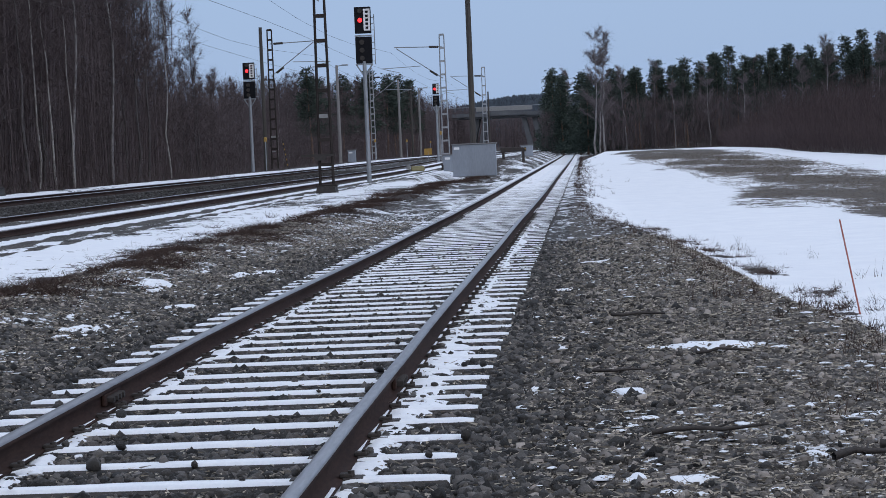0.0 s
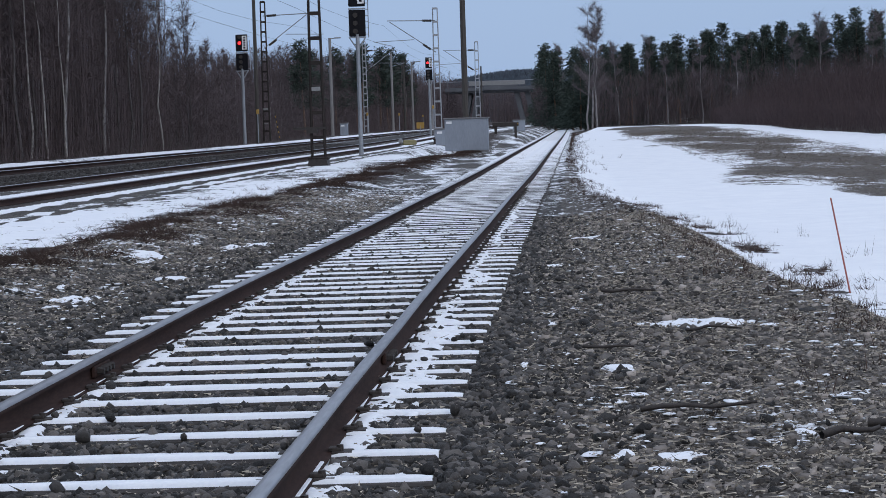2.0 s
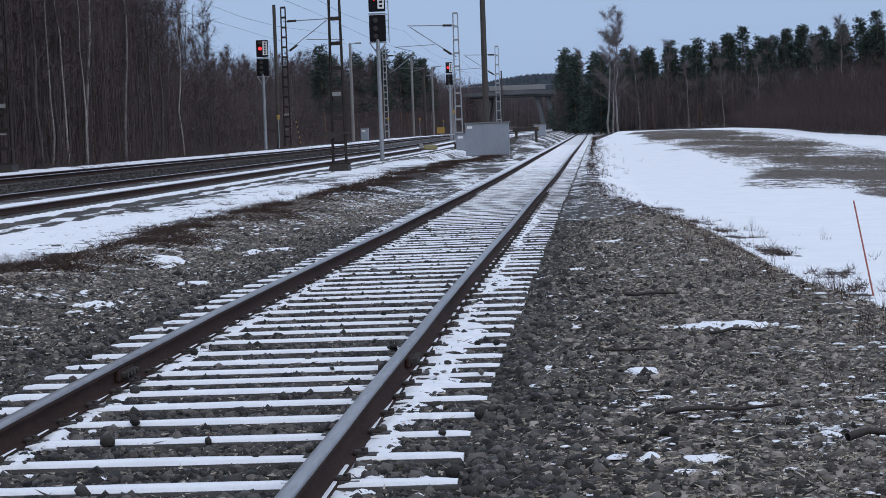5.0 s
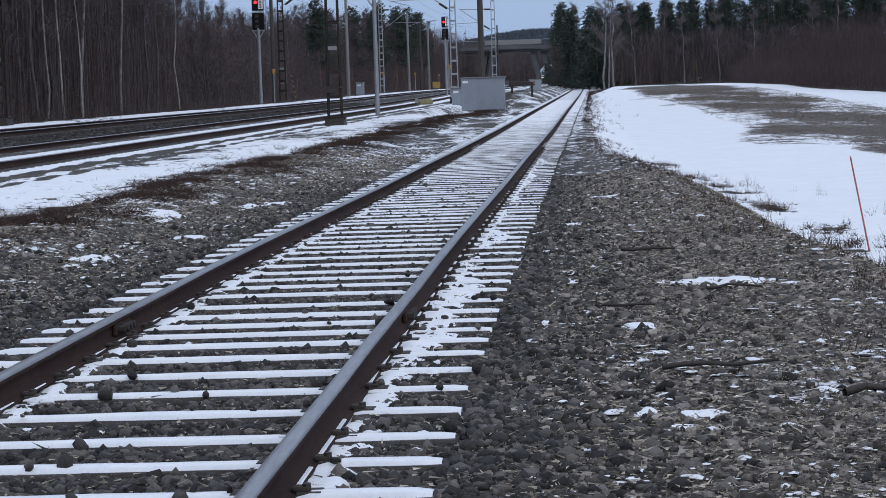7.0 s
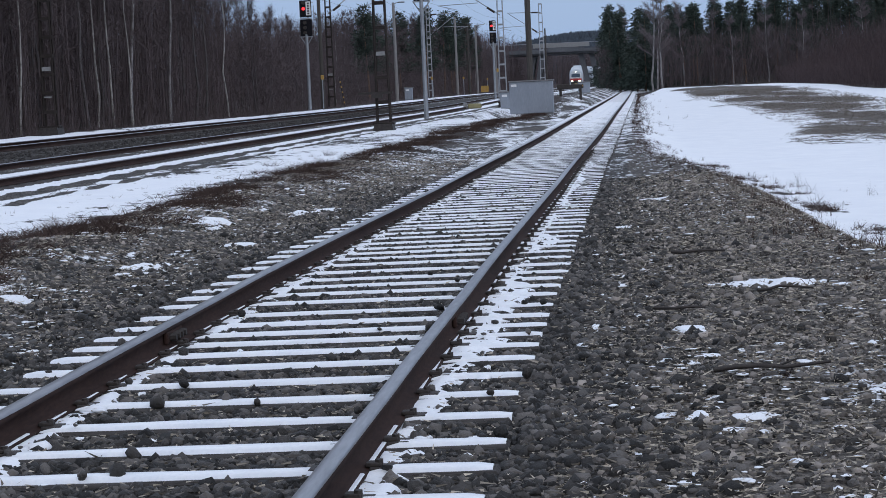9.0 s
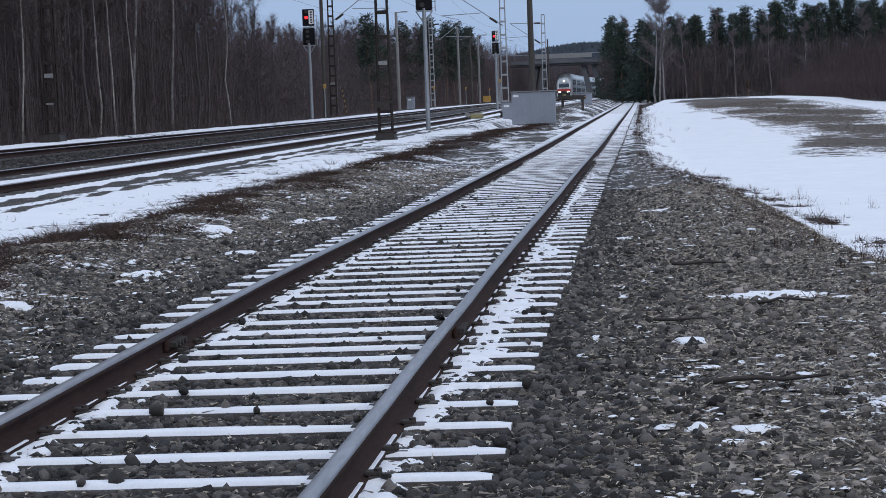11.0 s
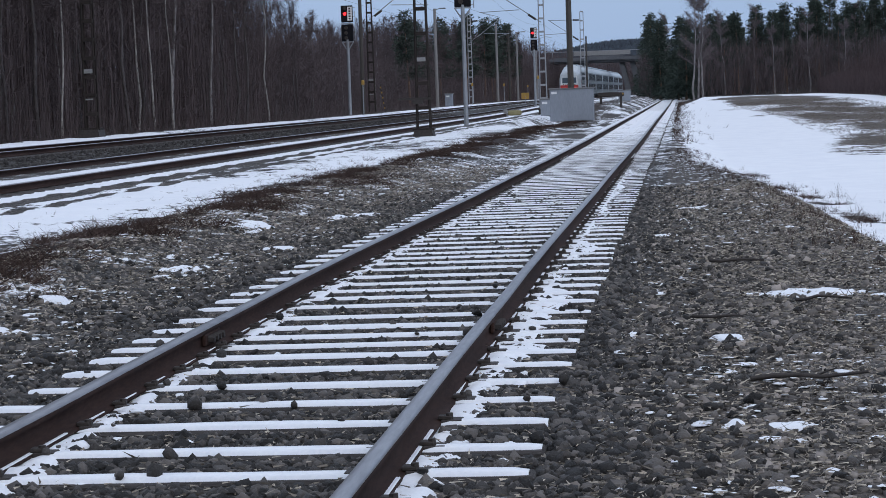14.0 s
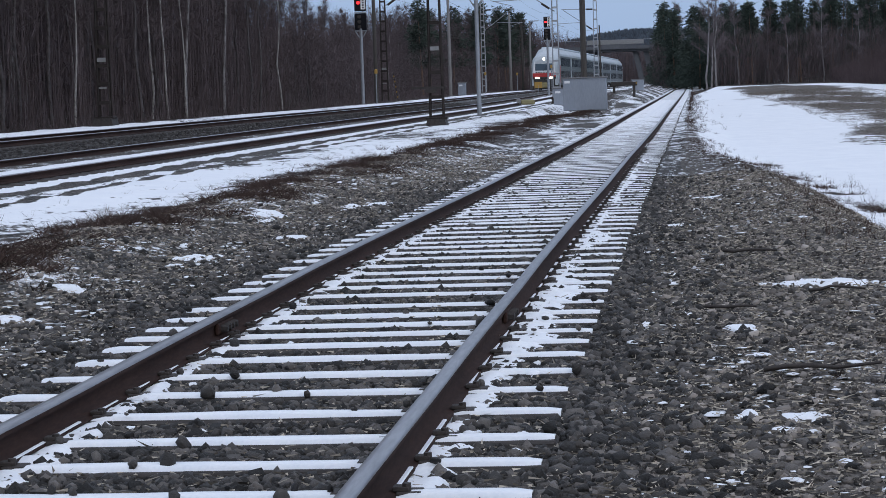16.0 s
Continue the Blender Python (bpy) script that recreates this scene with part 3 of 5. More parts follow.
# ---- signals, masts and poles beside the line ----
def ground_at(x, y):
    return float(ground_z(np.array([float(x)]), np.array([float(y)]))[0])


def signal(x, y, head_w, head_h, head_base, label):
    """A two-box colour light signal on a tubular mast, facing the camera."""
    z = ground_at(x, y) - 0.05
    s = thing("railway_signal", label, "railway signal", pose(x, y, z), group="colour light signals")
    part("foundation", boxed(-0.3, 0.3, -0.3, 0.3, -0.3, 0.06, bevel=0.03), M_CONCRETE, s)
    part("mast", rodded((0, 0, 0.1), (0, 0, head_base + 0.1), 0.105, 0.09, sides=10), M_GALV, s)
    w = head_w / 2
    each = head_h * 0.47
    for k, zz in enumerate((head_base + head_h - each, head_base)):
        bm = boxed(-w, w, -0.06, 0.16, zz, zz + each, bevel=0.03)
        head = part("lamp_box", bm, M_BLACK, s, "black signal lamp box")
        if k == 0:
            part("number_board", boxed(w * 0.12, w * 0.92, -0.085, -0.065, zz + each * 0.1, zz + each * 0.92), M_WHITE, head, "white marker board with unreadable marks")
            for j in range(5):
                part("mark", boxed(w * 0.35, w * 0.68, -0.092, -0.087, zz + each * (0.16 + 0.15 * j), zz + each * (0.25 + 0.15 * j)), M_BLACK, head)
            bm = rodded((-w * 0.32, -0.062, zz + each * 0.5), (-w * 0.32, -0.085, zz + each * 0.5), 0.1, sides=14)
            part("red_light", bm, M_RED, head, "lit red signal light")
            bm = rodded((-w * 0.32, -0.062, zz + each * 0.85), (-w * 0.32, -0.12, zz + each * 0.85), 0.11, sides=14)
            part("lens", bm, M_IRON, head)
        else:
            for j in (0.2, 0.5, 0.8):
                part("lens", rodded((-w * 0.2, -0.062, zz + each * j), (-w * 0.2, -0.12, zz + each * j), 0.11, sides=14), M_IRON, head)
    part("head_frame", boxed(-w - 0.01, w + 0.01, -0.07, 0.1, head_base + each + 0.02, head_base + each + 0.08), M_GALV, s)
    part("head_frame", boxed(-w - 0.02, w + 0.02, -0.05, 0.1, head_base - 0.07, head_base - 0.01), M_GALV, s)
    for sx in (-1, 1):
        part("strut", rodded((sx * w, 0, head_base - 0.04), (0, 0, head_base - 0.62), 0.03), M_GALV, s)
    bm = rodded((w + 0.13, 0.12, head_base - 0.05), (w + 0.13, 0.12, head_base + head_h - 0.35), 0.022)
    for j in range(8):
        zz = head_base + 0.1 + j * 0.28
        rod(bm, (w + 0.13, 0.12, zz), (w - 0.02, 0.12, zz), 0.015)
    part("ladder", bm, M_GALV, s)


signal(-9.41, 97, 0.74, 2.55, 5.45, "grey-masted railway signal with two black lamp boxes, red lit")
signal(-20.0, 132, 0.72, 2.2, 4.65, "railway signal beside the forest, upper box showing red")
signal(-11.76, 183, 0.56, 1.95, 4.85, "distant slim railway signal by the line, red lit")


def lattice_mast(x, y, height, base_w, top_w, material, label, foot=True):
    z = ground_at(x, y) - 0.05
    m = thing("catenary_mast", label, "catenary mast", pose(x, y, z), group="catenary masts")
    if foot:
        bm = boxed(-0.45, 0.45, -0.4, 0.4, -0.4, 0.3)
        for v in bm.verts:
            if v.co.z > 0:
                v.co.x *= 0.68
        part("foundation", bm, M_IRON, m)
        part("base_frame", boxed(-base_w / 2 - 0.14, base_w / 2 + 0.14, -0.25, 0.25, 0.28, 0.36, bevel=0.02), M_LATTICE_DARK, m)
    wide = lambda t: base_w + (top_w - base_w) * t
    for sx in (-1, 1):
        for sy in (-1, 1):
            bm = rodded((sx * base_w / 2, sy * 0.12, 0.2), (sx * top_w / 2, sy * 0.1, height), 0.038, 0.032, sides=4)
            part("leg", bm, material, m)
    n = int(height / (0.85 if base_w > 0.4 else 0.62))
    for k in range(1, n + 1):
        t = k / n
        w = wide(t) / 2
        zz = 0.2 + (height - 0.2) * t
        part("batten", boxed(-w, w, -0.14, 0.14, zz - 0.06, zz + 0.06), material, m)
    return m, z


def cantilever(mast, side, reach, z_top, material=None):
    """Bracket arms that hold the contact wire over the track."""
    mm = material or M_LATTICE_DARK
    part("top_tube", rodded((0, 0, z_top), (side * reach, 0, z_top + 0.08), 0.032), mm, mast)
    part("brace", rodded((0, 0, z_top - 2.1), (side * (reach - 0.15), 0, z_top), 0.03), mm, mast)
    part("insulator", rodded((side * 0.25, 0, z_top), (side * 0.85, 0, z_top + 0.02), 0.075, sides=8), M_IRON, mast)
    part("insulator", rodded((side * 0.35, 0, z_top - 1.9), (side * 0.85, 0, z_top - 1.55), 0.075, sides=8), M_IRON, mast)
    part("registration_arm", rodded((side * 1.45, 0, z_top - 1.22), (side * (reach + 0.9), 0, z_top - 1.3), 0.024), mm, mast)
    part("steady_arm", rodded((side * (reach + 0.85), 0, z_top - 1.3), (side * (reach - 0.35), 0, z_top - 1.62), 0.018), mm, mast)


NEAR_X, FAR_X = -8.66, -19.6
for y, h in ((74, 9.6), (143, 9.0), (207, 9.0)):
    drift = float(main_x(y)) + 17.0
    grey = y > 100
    m, z0 = lattice_mast(NEAR_X + drift, y, h, 0.46, 0.3, M_LATTICE if grey else M_LATTICE_DARK, "grey lattice catenary mast beside the tracks" if grey else "dark rusty lattice catenary mast on a concrete foot", True)
    cantilever(m, -1, 3.2, h - 0.8, M_GALV)
    if not grey:
        part("name_plate", boxed(-0.15, 0.15, -0.2, -0.18, 2.66, 2.8), M_PLATE, m, "small white plate on the mast")
        bm = boxed(-0.85, 0.35, -0.2, -0.1, 1.34, 1.42)
        box(bm, -0.35, 0.0, -0.25, 0.0, 1.2, 1.38)
        part("cable_arm", bm, M_IRON, m)
for y, h in ((71, 9.6), (139, 9.2), (208, 9.0)):
    drift = float(main_x(y)) + 17.0
    m, z0 = lattice_mast(FAR_X + drift, y, h, 0.4, 0.28, M_LATTICE_DARK if y < 150 else M_LATTICE, "lattice catenary mast between main track and forest", y < 100)
    cantilever(m, 1, 3.0, h - 0.9, M_GALV)
    if y < 150:
        part("name_plate", boxed(-0.15, 0.15, -0.2, -0.18, 2.2, 2.34), M_PLATE, m, "small white plate on the mast")
        part("step_plate", boxed(-0.13, 0.13, -0.2, -0.18, 1.3, 1.35), M_PLATE, m)


def wire(name, points, r, label):
    """One thin wire through the points."""
    cu = bpy.data.curves.new(name, "CURVE")
    cu.dimensions, cu.bevel_depth, cu.bevel_resolution = "3D", r, 0
    line = cu.splines.new("POLY")
    line.points.add(len(points) - 1)
    for p, q in zip(line.points, points):
        p.co = (*q, 1)
    cu.materials.append(M_IRON)
    tagged(new(name, cu), label, "overhead wire")


for track_x in (main_x, loop_x):
    ys = list(range(10, 480, 12))
    wire("contact_wire", [(float(track_x(y)) + 0.2 * math.sin(y * 0.09), y, 6.65) for y in ys], 0.007, "thin dark contact wire above the track")
    wire("messenger_wire", [(float(track_x(y)), y, 8.0 - 0.75 * math.sin(math.pi * ((y - 74) % 66) / 66)) for y in ys], 0.007, "sagging messenger wire above the track")


def pole(x, y, height, r0, r1, material, label, lamp=0.0):
    z = ground_at(x, y) - 0.1
    p = thing("line_pole", label, "pole", pose(x, y, z), group="poles along the line")
    part("shaft", rodded((0, 0, -0.2), (0, 0, height), r0, r1, sides=9), material, p)
    if lamp:
        part("lamp_arm", rodded((0, 0, height - 0.1), (lamp, 0, height), 0.04), M_GALV, p)
        bm = boxed(lamp - 0.1, lamp + 0.55, -0.14, 0.14, height - 0.06, height + 0.07, bevel=0.05)
        part("lamp_head", bm, M_GALV, p, "grey street lamp head")
    return p


pole(-6.3, 132, 14, 0.2, 0.15, M_POLE, "tall brown wooden pole behind the grey hut")
pole(-22.5, 155, 10.6, 0.16, 0.12, M_POLE, "dark wooden pole at the forest edge")
pole(-22.35, 203, 9.4, 0.17, 0.13, M_GREYPOLE, "grey wooden lamp pole at the forest edge", 0.55)
pole(-21.4, 262, 9.6, 0.17, 0.13, M_GREYPOLE, "grey wooden pole at the forest edge")
pole(-21.6, 284, 9.4, 0.15, 0.12, M_POLE, "dark wooden pole at the forest edge")
pole(-21.1, 292, 9.4, 0.16, 0.12, M_GREYPOLE, "grey wooden lamp pole at the forest edge", 0.7)
pole(-13.2, 330, 9.6, 0.14, 0.11, M_POLE, "thin pole before the bridge")
pole(-19.0, 300, 8.0, 0.14, 0.1, M_GREYPOLE, "thin grey pole at the forest edge")


def hut(x0, x1, y, depth, height, name, label):
    z = max(ground_at(x0, y), ground_at(x1, y)) - 0.08
    h = thing(name, label, "equipment hut", pose((x0 + x1) / 2, y + depth / 2, z))
    w = (x1 - x0) / 2
    part("plinth", boxed(-w + 0.05, w - 0.05, -depth / 2 + 0.05, depth / 2 - 0.05, -0.3, 0.12), M_CONCRETE, h)
    part("body", boxed(-w, w, -depth / 2, depth / 2, 0.1, height - 0.07, bevel=0.02), M_HUT, h)
    n = 6
    for k in range(1, n):
        xx = -w + 2 * w * k / n
        part("seam", boxed(xx - 0.012, xx + 0.012, -depth / 2 - 0.012, -depth / 2 + 0.004, 0.14, height - 0.12), M_HUT, h)
    part("roof", boxed(-w - 0.07, w + 0.07, -depth / 2 - 0.07, depth / 2 + 0.07, height - 0.08, height, bevel=0.02), M_CONCRETE, h, "thin pale roof slab")
    part("name_plate", boxed(-w + 0.1, -w + 0.42, -depth / 2 - 0.018, -depth / 2 - 0.004, height - 0.34, height - 0.2), M_WHITE, h, "small white plate")
    return h


hut(-7.22, -4.7, 125, 1.3, 2.02, "equipment_hut", "grey sheet-metal equipment hut with a flat roof")
hut(-8.2, -7.4, 132, 0.8, 1.15, "equipment_cabinet", "small pale cabinet beside the grey hut")
hut(-5.29, -4.16, 205, 1.0, 1.15, "equipment_cabinet", "pale metal cabinet beside the siding")
hut(-20.9, -20.2, 196, 0.6, 1.25, "equipment_cabinet", "pale cabinet beside the main track")


def buffer_stop(x, y):
    z = ground_at(x, y) - 0.05
    b = thing("buffer_stop", "dark timber buffer stop on two posts", "buffer stop", pose(x, y, z))
    part("beam", boxed(-0.95, 0.95, -0.15, 0.15, 0.7, 1.0, bevel=0.03), M_IRON, b)
    for s in (-0.72, 0.72):
        part("post", boxed(s - 0.09, s + 0.09, -0.09, 0.09, -0.2, 0.72), M_IRON, b)
        part("brace", rodded((s, 0.1, 0.65), (s, 1.1, 0.0), 0.07), M_IRON, b)
    part("lamp", boxed(0.84, 0.93, -0.2, -0.15, 0.84, 0.93), M_YELLOW, b)


buffer_stop(-4.58, 156)


def marker(x, y, height, label, head=True):
    z = ground_at(x, y) - 0.05
    m = thing("marker_post", label, "marker post", pose(x, y, z), group="marker posts")
    part("post", rodded((0, 0, -0.1), (0, 0, height), 0.035), M_GALV, m)
    if head:
        part("head", boxed(-0.1, 0.1, -0.04, 0.04, height - 0.08, height + 0.22, bevel=0.04), M_YELLOW, m, "yellow painted head")


marker(-19.3, 133, 2.0, "thin marker post with a yellow head")
marker(-19.2, 205, 1.9, "thin marker post with a yellow head")
marker(-18.9, 240, 1.9, "thin marker post with a yellow head")
marker(-20.3, 300, 1.9, "thin marker post with a yellow head")
marker(-11.35, 181, 2.5, "yellow plate on a post by the signal")


def speed_board(x, y, z_mid, w, h, label):
    z = ground_at(x, y)
    b = thing("trackside_board", label, "trackside board", pose(x, y, z))
    part("post", rodded((0, 0, -0.1), (0, 0, z_mid), 0.04), M_GALV, b)
    part("board", boxed(-w / 2, w / 2, -0.03, 0.0, z_mid - h / 2, z_mid + h / 2), M_YELLOW, b)


speed_board(-15.6, 226, 0.85, 0.8, 0.65, "low yellow board beside the track")


def snow_stake(x, y):
    z = ground_at(x, y)
    s = thing("snow_stake", "leaning faded red plastic stake in the snow", "snow stake", pose(x, y, z, -2, -10, 0))
    part("shaft", rodded((0, 0, -0.2), (0, 0, 1.0), 0.0095, 0.008, sides=8), M_ORANGE, s)


snow_stake(2.79, 21.8)


def bridge():
    """A concrete road bridge over the line."""
    b = thing("road_bridge", "grey concrete road bridge with pale parapets and slanted piers", "bridge", pose(0, 455, 0))
    part("deck", boxed(-70, 3, -5.5, 5.5, 7.6, 8.5, bevel=0.1), M_BRIDGE, b)
    part("edge_beam", boxed(-70, 3, -6.0, -5.4, 8.0, 8.75), M_BRIDGE, b)
    part("parapet", boxed(-20.6, -8.85, -6.05, -5.6, 9.1, 10.0), M_PLATE, b, "pale noise barrier panels")
    part("parapet", boxed(-17.5, -10.3, -6.3, -6.1, 8.1, 9.0), M_BRIDGE, b)
    for x, lean in ((-36, -1), (-34, -1), (-21.4, -1), (-19.6, -1), (-9.9, 1), (-7.7, 1)):
        for s in (-3.5, 3.5):
            bm = bmesh.new()
            box(bm, -0.5, 0.5, s - 0.5, s + 0.5, -1, 7.7)
            for v in bm.verts:
                v.co.x += x + (-0.9 if v.co.z > 3 else 0.9) * lean
            part("pier", bm, M_BRIDGE, b)
    bm = boxed(2, 40, -7, 7, -1, 8.2)
    for v in bm.verts:
        if v.co.z > 3 and v.co.x < 10:
            v.co.x += 9
    part("abutment", bm, M_BRIDGE, b)
    bm = boxed(-110, -62, -7, 7, -1, 8.2)
    part("abutment", bm, M_BRIDGE, b)
    for k in range(24):
        part("railing_post", rodded((-70 + 3 * k, -5.7, 8.9), (-70 + 3 * k, -5.7, 10.0), 0.05), M_GALV, b)
    part("handrail", rodded((-70, -5.7, 10.0), (3, -5.7, 10.0), 0.05), M_GALV, b)


bridge()


M_OCHRE = surface("dirty_ochre_paint", (0.16, 0.14, 0.06), (0.28, 0.25, 0.13), 0.7, coarse=4, fine=30, bump=0.1)


def point_machine(x, y):
    z = ground_at(x, y)
    m = thing("point_machine", "low yellowish point machine box beside the track", "point machine", pose(x, y, z))
    part("case", boxed(-0.45, 0.45, -0.3, 0.3, 0.0, 0.34, bevel=0.08), M_OCHRE, m)
    part("cover", boxed(-0.75, -0.5, -0.22, 0.22, 0.0, 0.42, bevel=0.05), M_PLATE, m)


point_machine(-10.6, 143)


def band_marker(x, y):
    z = ground_at(x, y)
    m = thing("banded_marker", "leaning dark post with yellow bands at the forest edge", "marker post", pose(x, y, z, 0, -9, 0))
    part("post", rodded((0, 0, -0.1), (0, 0, 2.0), 0.03), M_IRON, m)
    for k in range(5):
        part("band", rodded((0, 0, 0.25 + 0.37 * k), (0, 0, 0.37 + 0.37 * k), 0.045), M_YELLOW, m)


band_marker(-20.5, 152)


# ---- the train ----
M_TRAIN_WHITE = surface("train_white_paint", (0.4, 0.44, 0.47), (0.5, 0.54, 0.56), 0.4, coarse=0.4, fine=10, bump=0.02)
M_TRAIN_PALE = surface("train_bright_white_paint", (0.62, 0.64, 0.65), (0.74, 0.76, 0.77), 0.4, coarse=0.4, fine=10, bump=0.02)
M_TRAIN_ROOF = surface("train_pale_roof", (0.4, 0.47, 0.52), (0.5, 0.57, 0.61), 0.45, coarse=0.4, fine=8, bump=0.02)
M_TRAIN_GREEN = surface("train_grey_green_side", (0.1, 0.125, 0.13), (0.145, 0.175, 0.18), 0.4, coarse=0.4, fine=8, bump=0.02)
M_TRAIN_RED = surface("train_red_paint", (0.36, 0.03, 0.03), (0.46, 0.05, 0.045), 0.35, coarse=0.6, fine=10, bump=0.02)
M_TRAIN_DARK = surface("train_underframe", (0.015, 0.015, 0.016), (0.04, 0.038, 0.036), 0.7, coarse=2, fine=20, bump=0.1)
M_WINDOW = glass("train_window", (0.03, 0.04, 0.05))
# the windscreen's blue-grey base colour carries a painted sky reflection
M_WINDSCREEN = glass("train_windscreen", (0.08, 0.11, 0.14))
M_HEADLIGHT = glow("train_headlight", (1.0, 0.9, 0.74), 6.0)

CAR = 26.4
SECTION = [(-1.6, 0.55), (-1.6, 3.6), (-1.45, 4.35), (-1.1, 4.85), (-0.5, 5.15), (0, 5.2), (0.5, 5.15), (1.1, 4.85), (1.45, 4.35), (1.6, 3.6), (1.6, 0.55)]


def shell(bm, stations):
    """Skin through scaled copies of the car's cross-section at (y, width, height) stations."""
    rings = [[bm.verts.new((x * w, y, 0.55 + (z - 0.55) * h)) for x, z in SECTION] for y, w, h in stations]
    for a, b in zip(rings, rings[1:]):
        for k in range(len(SECTION) - 1):
            bm.faces.new((a[k], b[k], b[k + 1], a[k + 1]))
        bm.faces.new((a[-1], b[-1], b[0], a[0]))
    bm.faces.new(rings[0])
    bm.faces.new(rings[-1][::-1])
    bmesh.ops.recalc_face_normals(bm, faces=bm.faces[:])
    return bm


def coach(first):
    c = thing("railway_coach", "white and red driving coach of a double-deck train with lit headlights" if first else "pale double-deck railway coach with two rows of windows", "railway coach", group="coaches of the train")
    nose = [(0.0, 0.84, 0.68), (0.2, 0.92, 0.76), (0.7, 0.97, 0.81), (1.6, 1.0, 0.835), (4.2, 1.0, 0.85), (5.4, 1.0, 0.9), (6.6, 1.0, 1.0), (CAR - 0.3, 1.0, 1.0)]
    plain = [(0.0, 0.98, 0.98), (0.3, 1.0, 1.0), (CAR - 0.3, 1.0, 1.0)]
    part("body", shell(bmesh.new(), nose if first else plain), M_TRAIN_WHITE, c)
    for s in (-1, 1):
        y0 = 6.0 if first else 1.0
        for zz, hh in ((1.3, 0.95), (2.85, 1.0)):
            band = part("window_band", boxed(s * 1.6 - 0.012, s * 1.6 + 0.012, y0, CAR - 1.0, zz - 0.5 if zz < 2 else zz - 0.32, zz + hh + (0.26 if zz < 2 else 0.2)), M_TRAIN_GREEN, c)
            n = 9
            step = (CAR - 2.2 - y0) / n
            for k in range(n):
                part("window", boxed(s * 1.615 - 0.006, s * 1.615 + 0.006, y0 + 0.4 + k * step, y0 + 0.4 + (k + 0.78) * step, zz, zz + hh), M_WINDOW, band)
        part("skirt_stripe", boxed(s * 1.602 - 0.008, s * 1.602 + 0.008, 0.8 if first else 0.2, CAR - 0.4, 0.58, 0.72), M_TRAIN_DARK, c)
        part("door", boxed(s * 1.606 - 0.012, s * 1.606 + 0.012, 4.3 if first else 0.4, 5.5 if first else 0.95, 0.75, 2.9), M_TRAIN_RED if first else M_TRAIN_GREEN, c)
    part("roof", boxed(-0.9, 0.9, 8.0 if first else 0.8, CAR - 0.8, 5.0, 5.24, bevel=0.1), M_TRAIN_ROOF, c)
    part("underframe", boxed(-1.35, 1.35, 0.9, CAR - 0.9, 0.35, 0.62), M_TRAIN_DARK, c)
    for y in (4.2, CAR - 4.2):
        bogie = part("bogie", boxed(-1.15, 1.15, y - 1.7, y + 1.7, 0.3, 0.7, bevel=0.1), M_TRAIN_DARK, c)
        for dy in (-1.25, 1.25):
            for s in (-1, 1):
                part("wheel", rodded((s * 0.72, y + dy, 0.46), (s * 0.86, y + dy, 0.46), 0.46, sides=18), M_TRAIN_DARK, bogie)
    if first:
        part("windscreen", boxed(-1.16, 1.16, -0.06, 0.3, 2.24, 3.26, bevel=0.16), M_WINDSCREEN, c, "wide dark windscreen, blue-grey reflection in its colour")
        part("wiper", rodded((-0.1, -0.08, 2.26), (0.35, -0.08, 2.9), 0.02), M_TRAIN_DARK, c)
        part("front_panel", boxed(-1.37, 1.37, -0.08, 0.3, 2.02, 2.22, bevel=0.04), M_TRAIN_PALE, c, "white band below the windscreen")
        for k in range(7):
            part("mark", boxed(-1.02 + 0.3 * k, -0.84 + 0.3 * k, -0.09, -0.07, 2.07, 2.17), M_TRAIN_DARK, c)
        part("front_band", boxed(-1.4, 1.4, -0.1, 0.3, 1.56, 2.03, bevel=0.05), M_TRAIN_RED, c, "red band across the nose")
        part("bumper", boxed(-1.38, 1.38, -0.09, 0.3, 1.28, 1.57, bevel=0.05), M_TRAIN_DARK, c)
        part("front_skirt", boxed(-1.3, 1.3, -0.06, 0.4, 0.5, 1.29, bevel=0.08), M_TRAIN_DARK, c)
        part("plough", boxed(-1.25, 1.25, -0.05, 0.5, 0.14, 0.56), M_TRAIN_DARK, c)
        part("coupling", boxed(-0.34, 0.34, -0.3, 0.1, 0.25, 0.9, bevel=0.08), M_OCHRE, c, "dull yellow coupling cover")
        for s in (-1, 1):
            part("headlight", boxed(s * 0.86 - 0.27, s * 0.86 + 0.27, -0.15, 0.0, 1.35, 1.56, bevel=0.07), M_HEADLIGHT, c, "lit headlight")
            part("pillar", rodded((s * 1.24, -0.02, 2.2), (s * 1.1, 0.05, 3.4), 0.1, 0.08), M_TRAIN_PALE, c)
        part("headlight", rodded((0, -0.02, 3.7), (0, 0.5, 3.7), 0.16, sides=12), M_HEADLIGHT, c, "lit upper headlight")
    else:
        part("gangway", boxed(-0.6, 0.6, -0.35, 0.02, 0.9, 3.2), M_TRAIN_DARK, c)
    return c


TRAIN = [coach(True)] + [coach(False)]
for _ in range(5):
    TRAIN.append(copy_thing(TRAIN[1], Matrix()))
FRONT = [(0.0, 865.0), (16.0, 257.0)]


def train_rows(k):
    rows = []
    for i in range(33):
        t = i * 0.5
        y0 = float(glide(t, FRONT)) + k * (CAR + 0.3)
        y1 = y0 + CAR
        a = Vector((float(main_x(y0)), y0, float(main_z(y0))))
        d = Vector((float(main_x(y1)), y1, float(main_z(y1)))) - a
        rows.append((t, Matrix.Translation(a) @ pose(0, 0, 0, math.degrees(math.atan2(d.z, d.y)), 0, -math.degrees(math.atan2(d.x, d.y)))))
    return rows


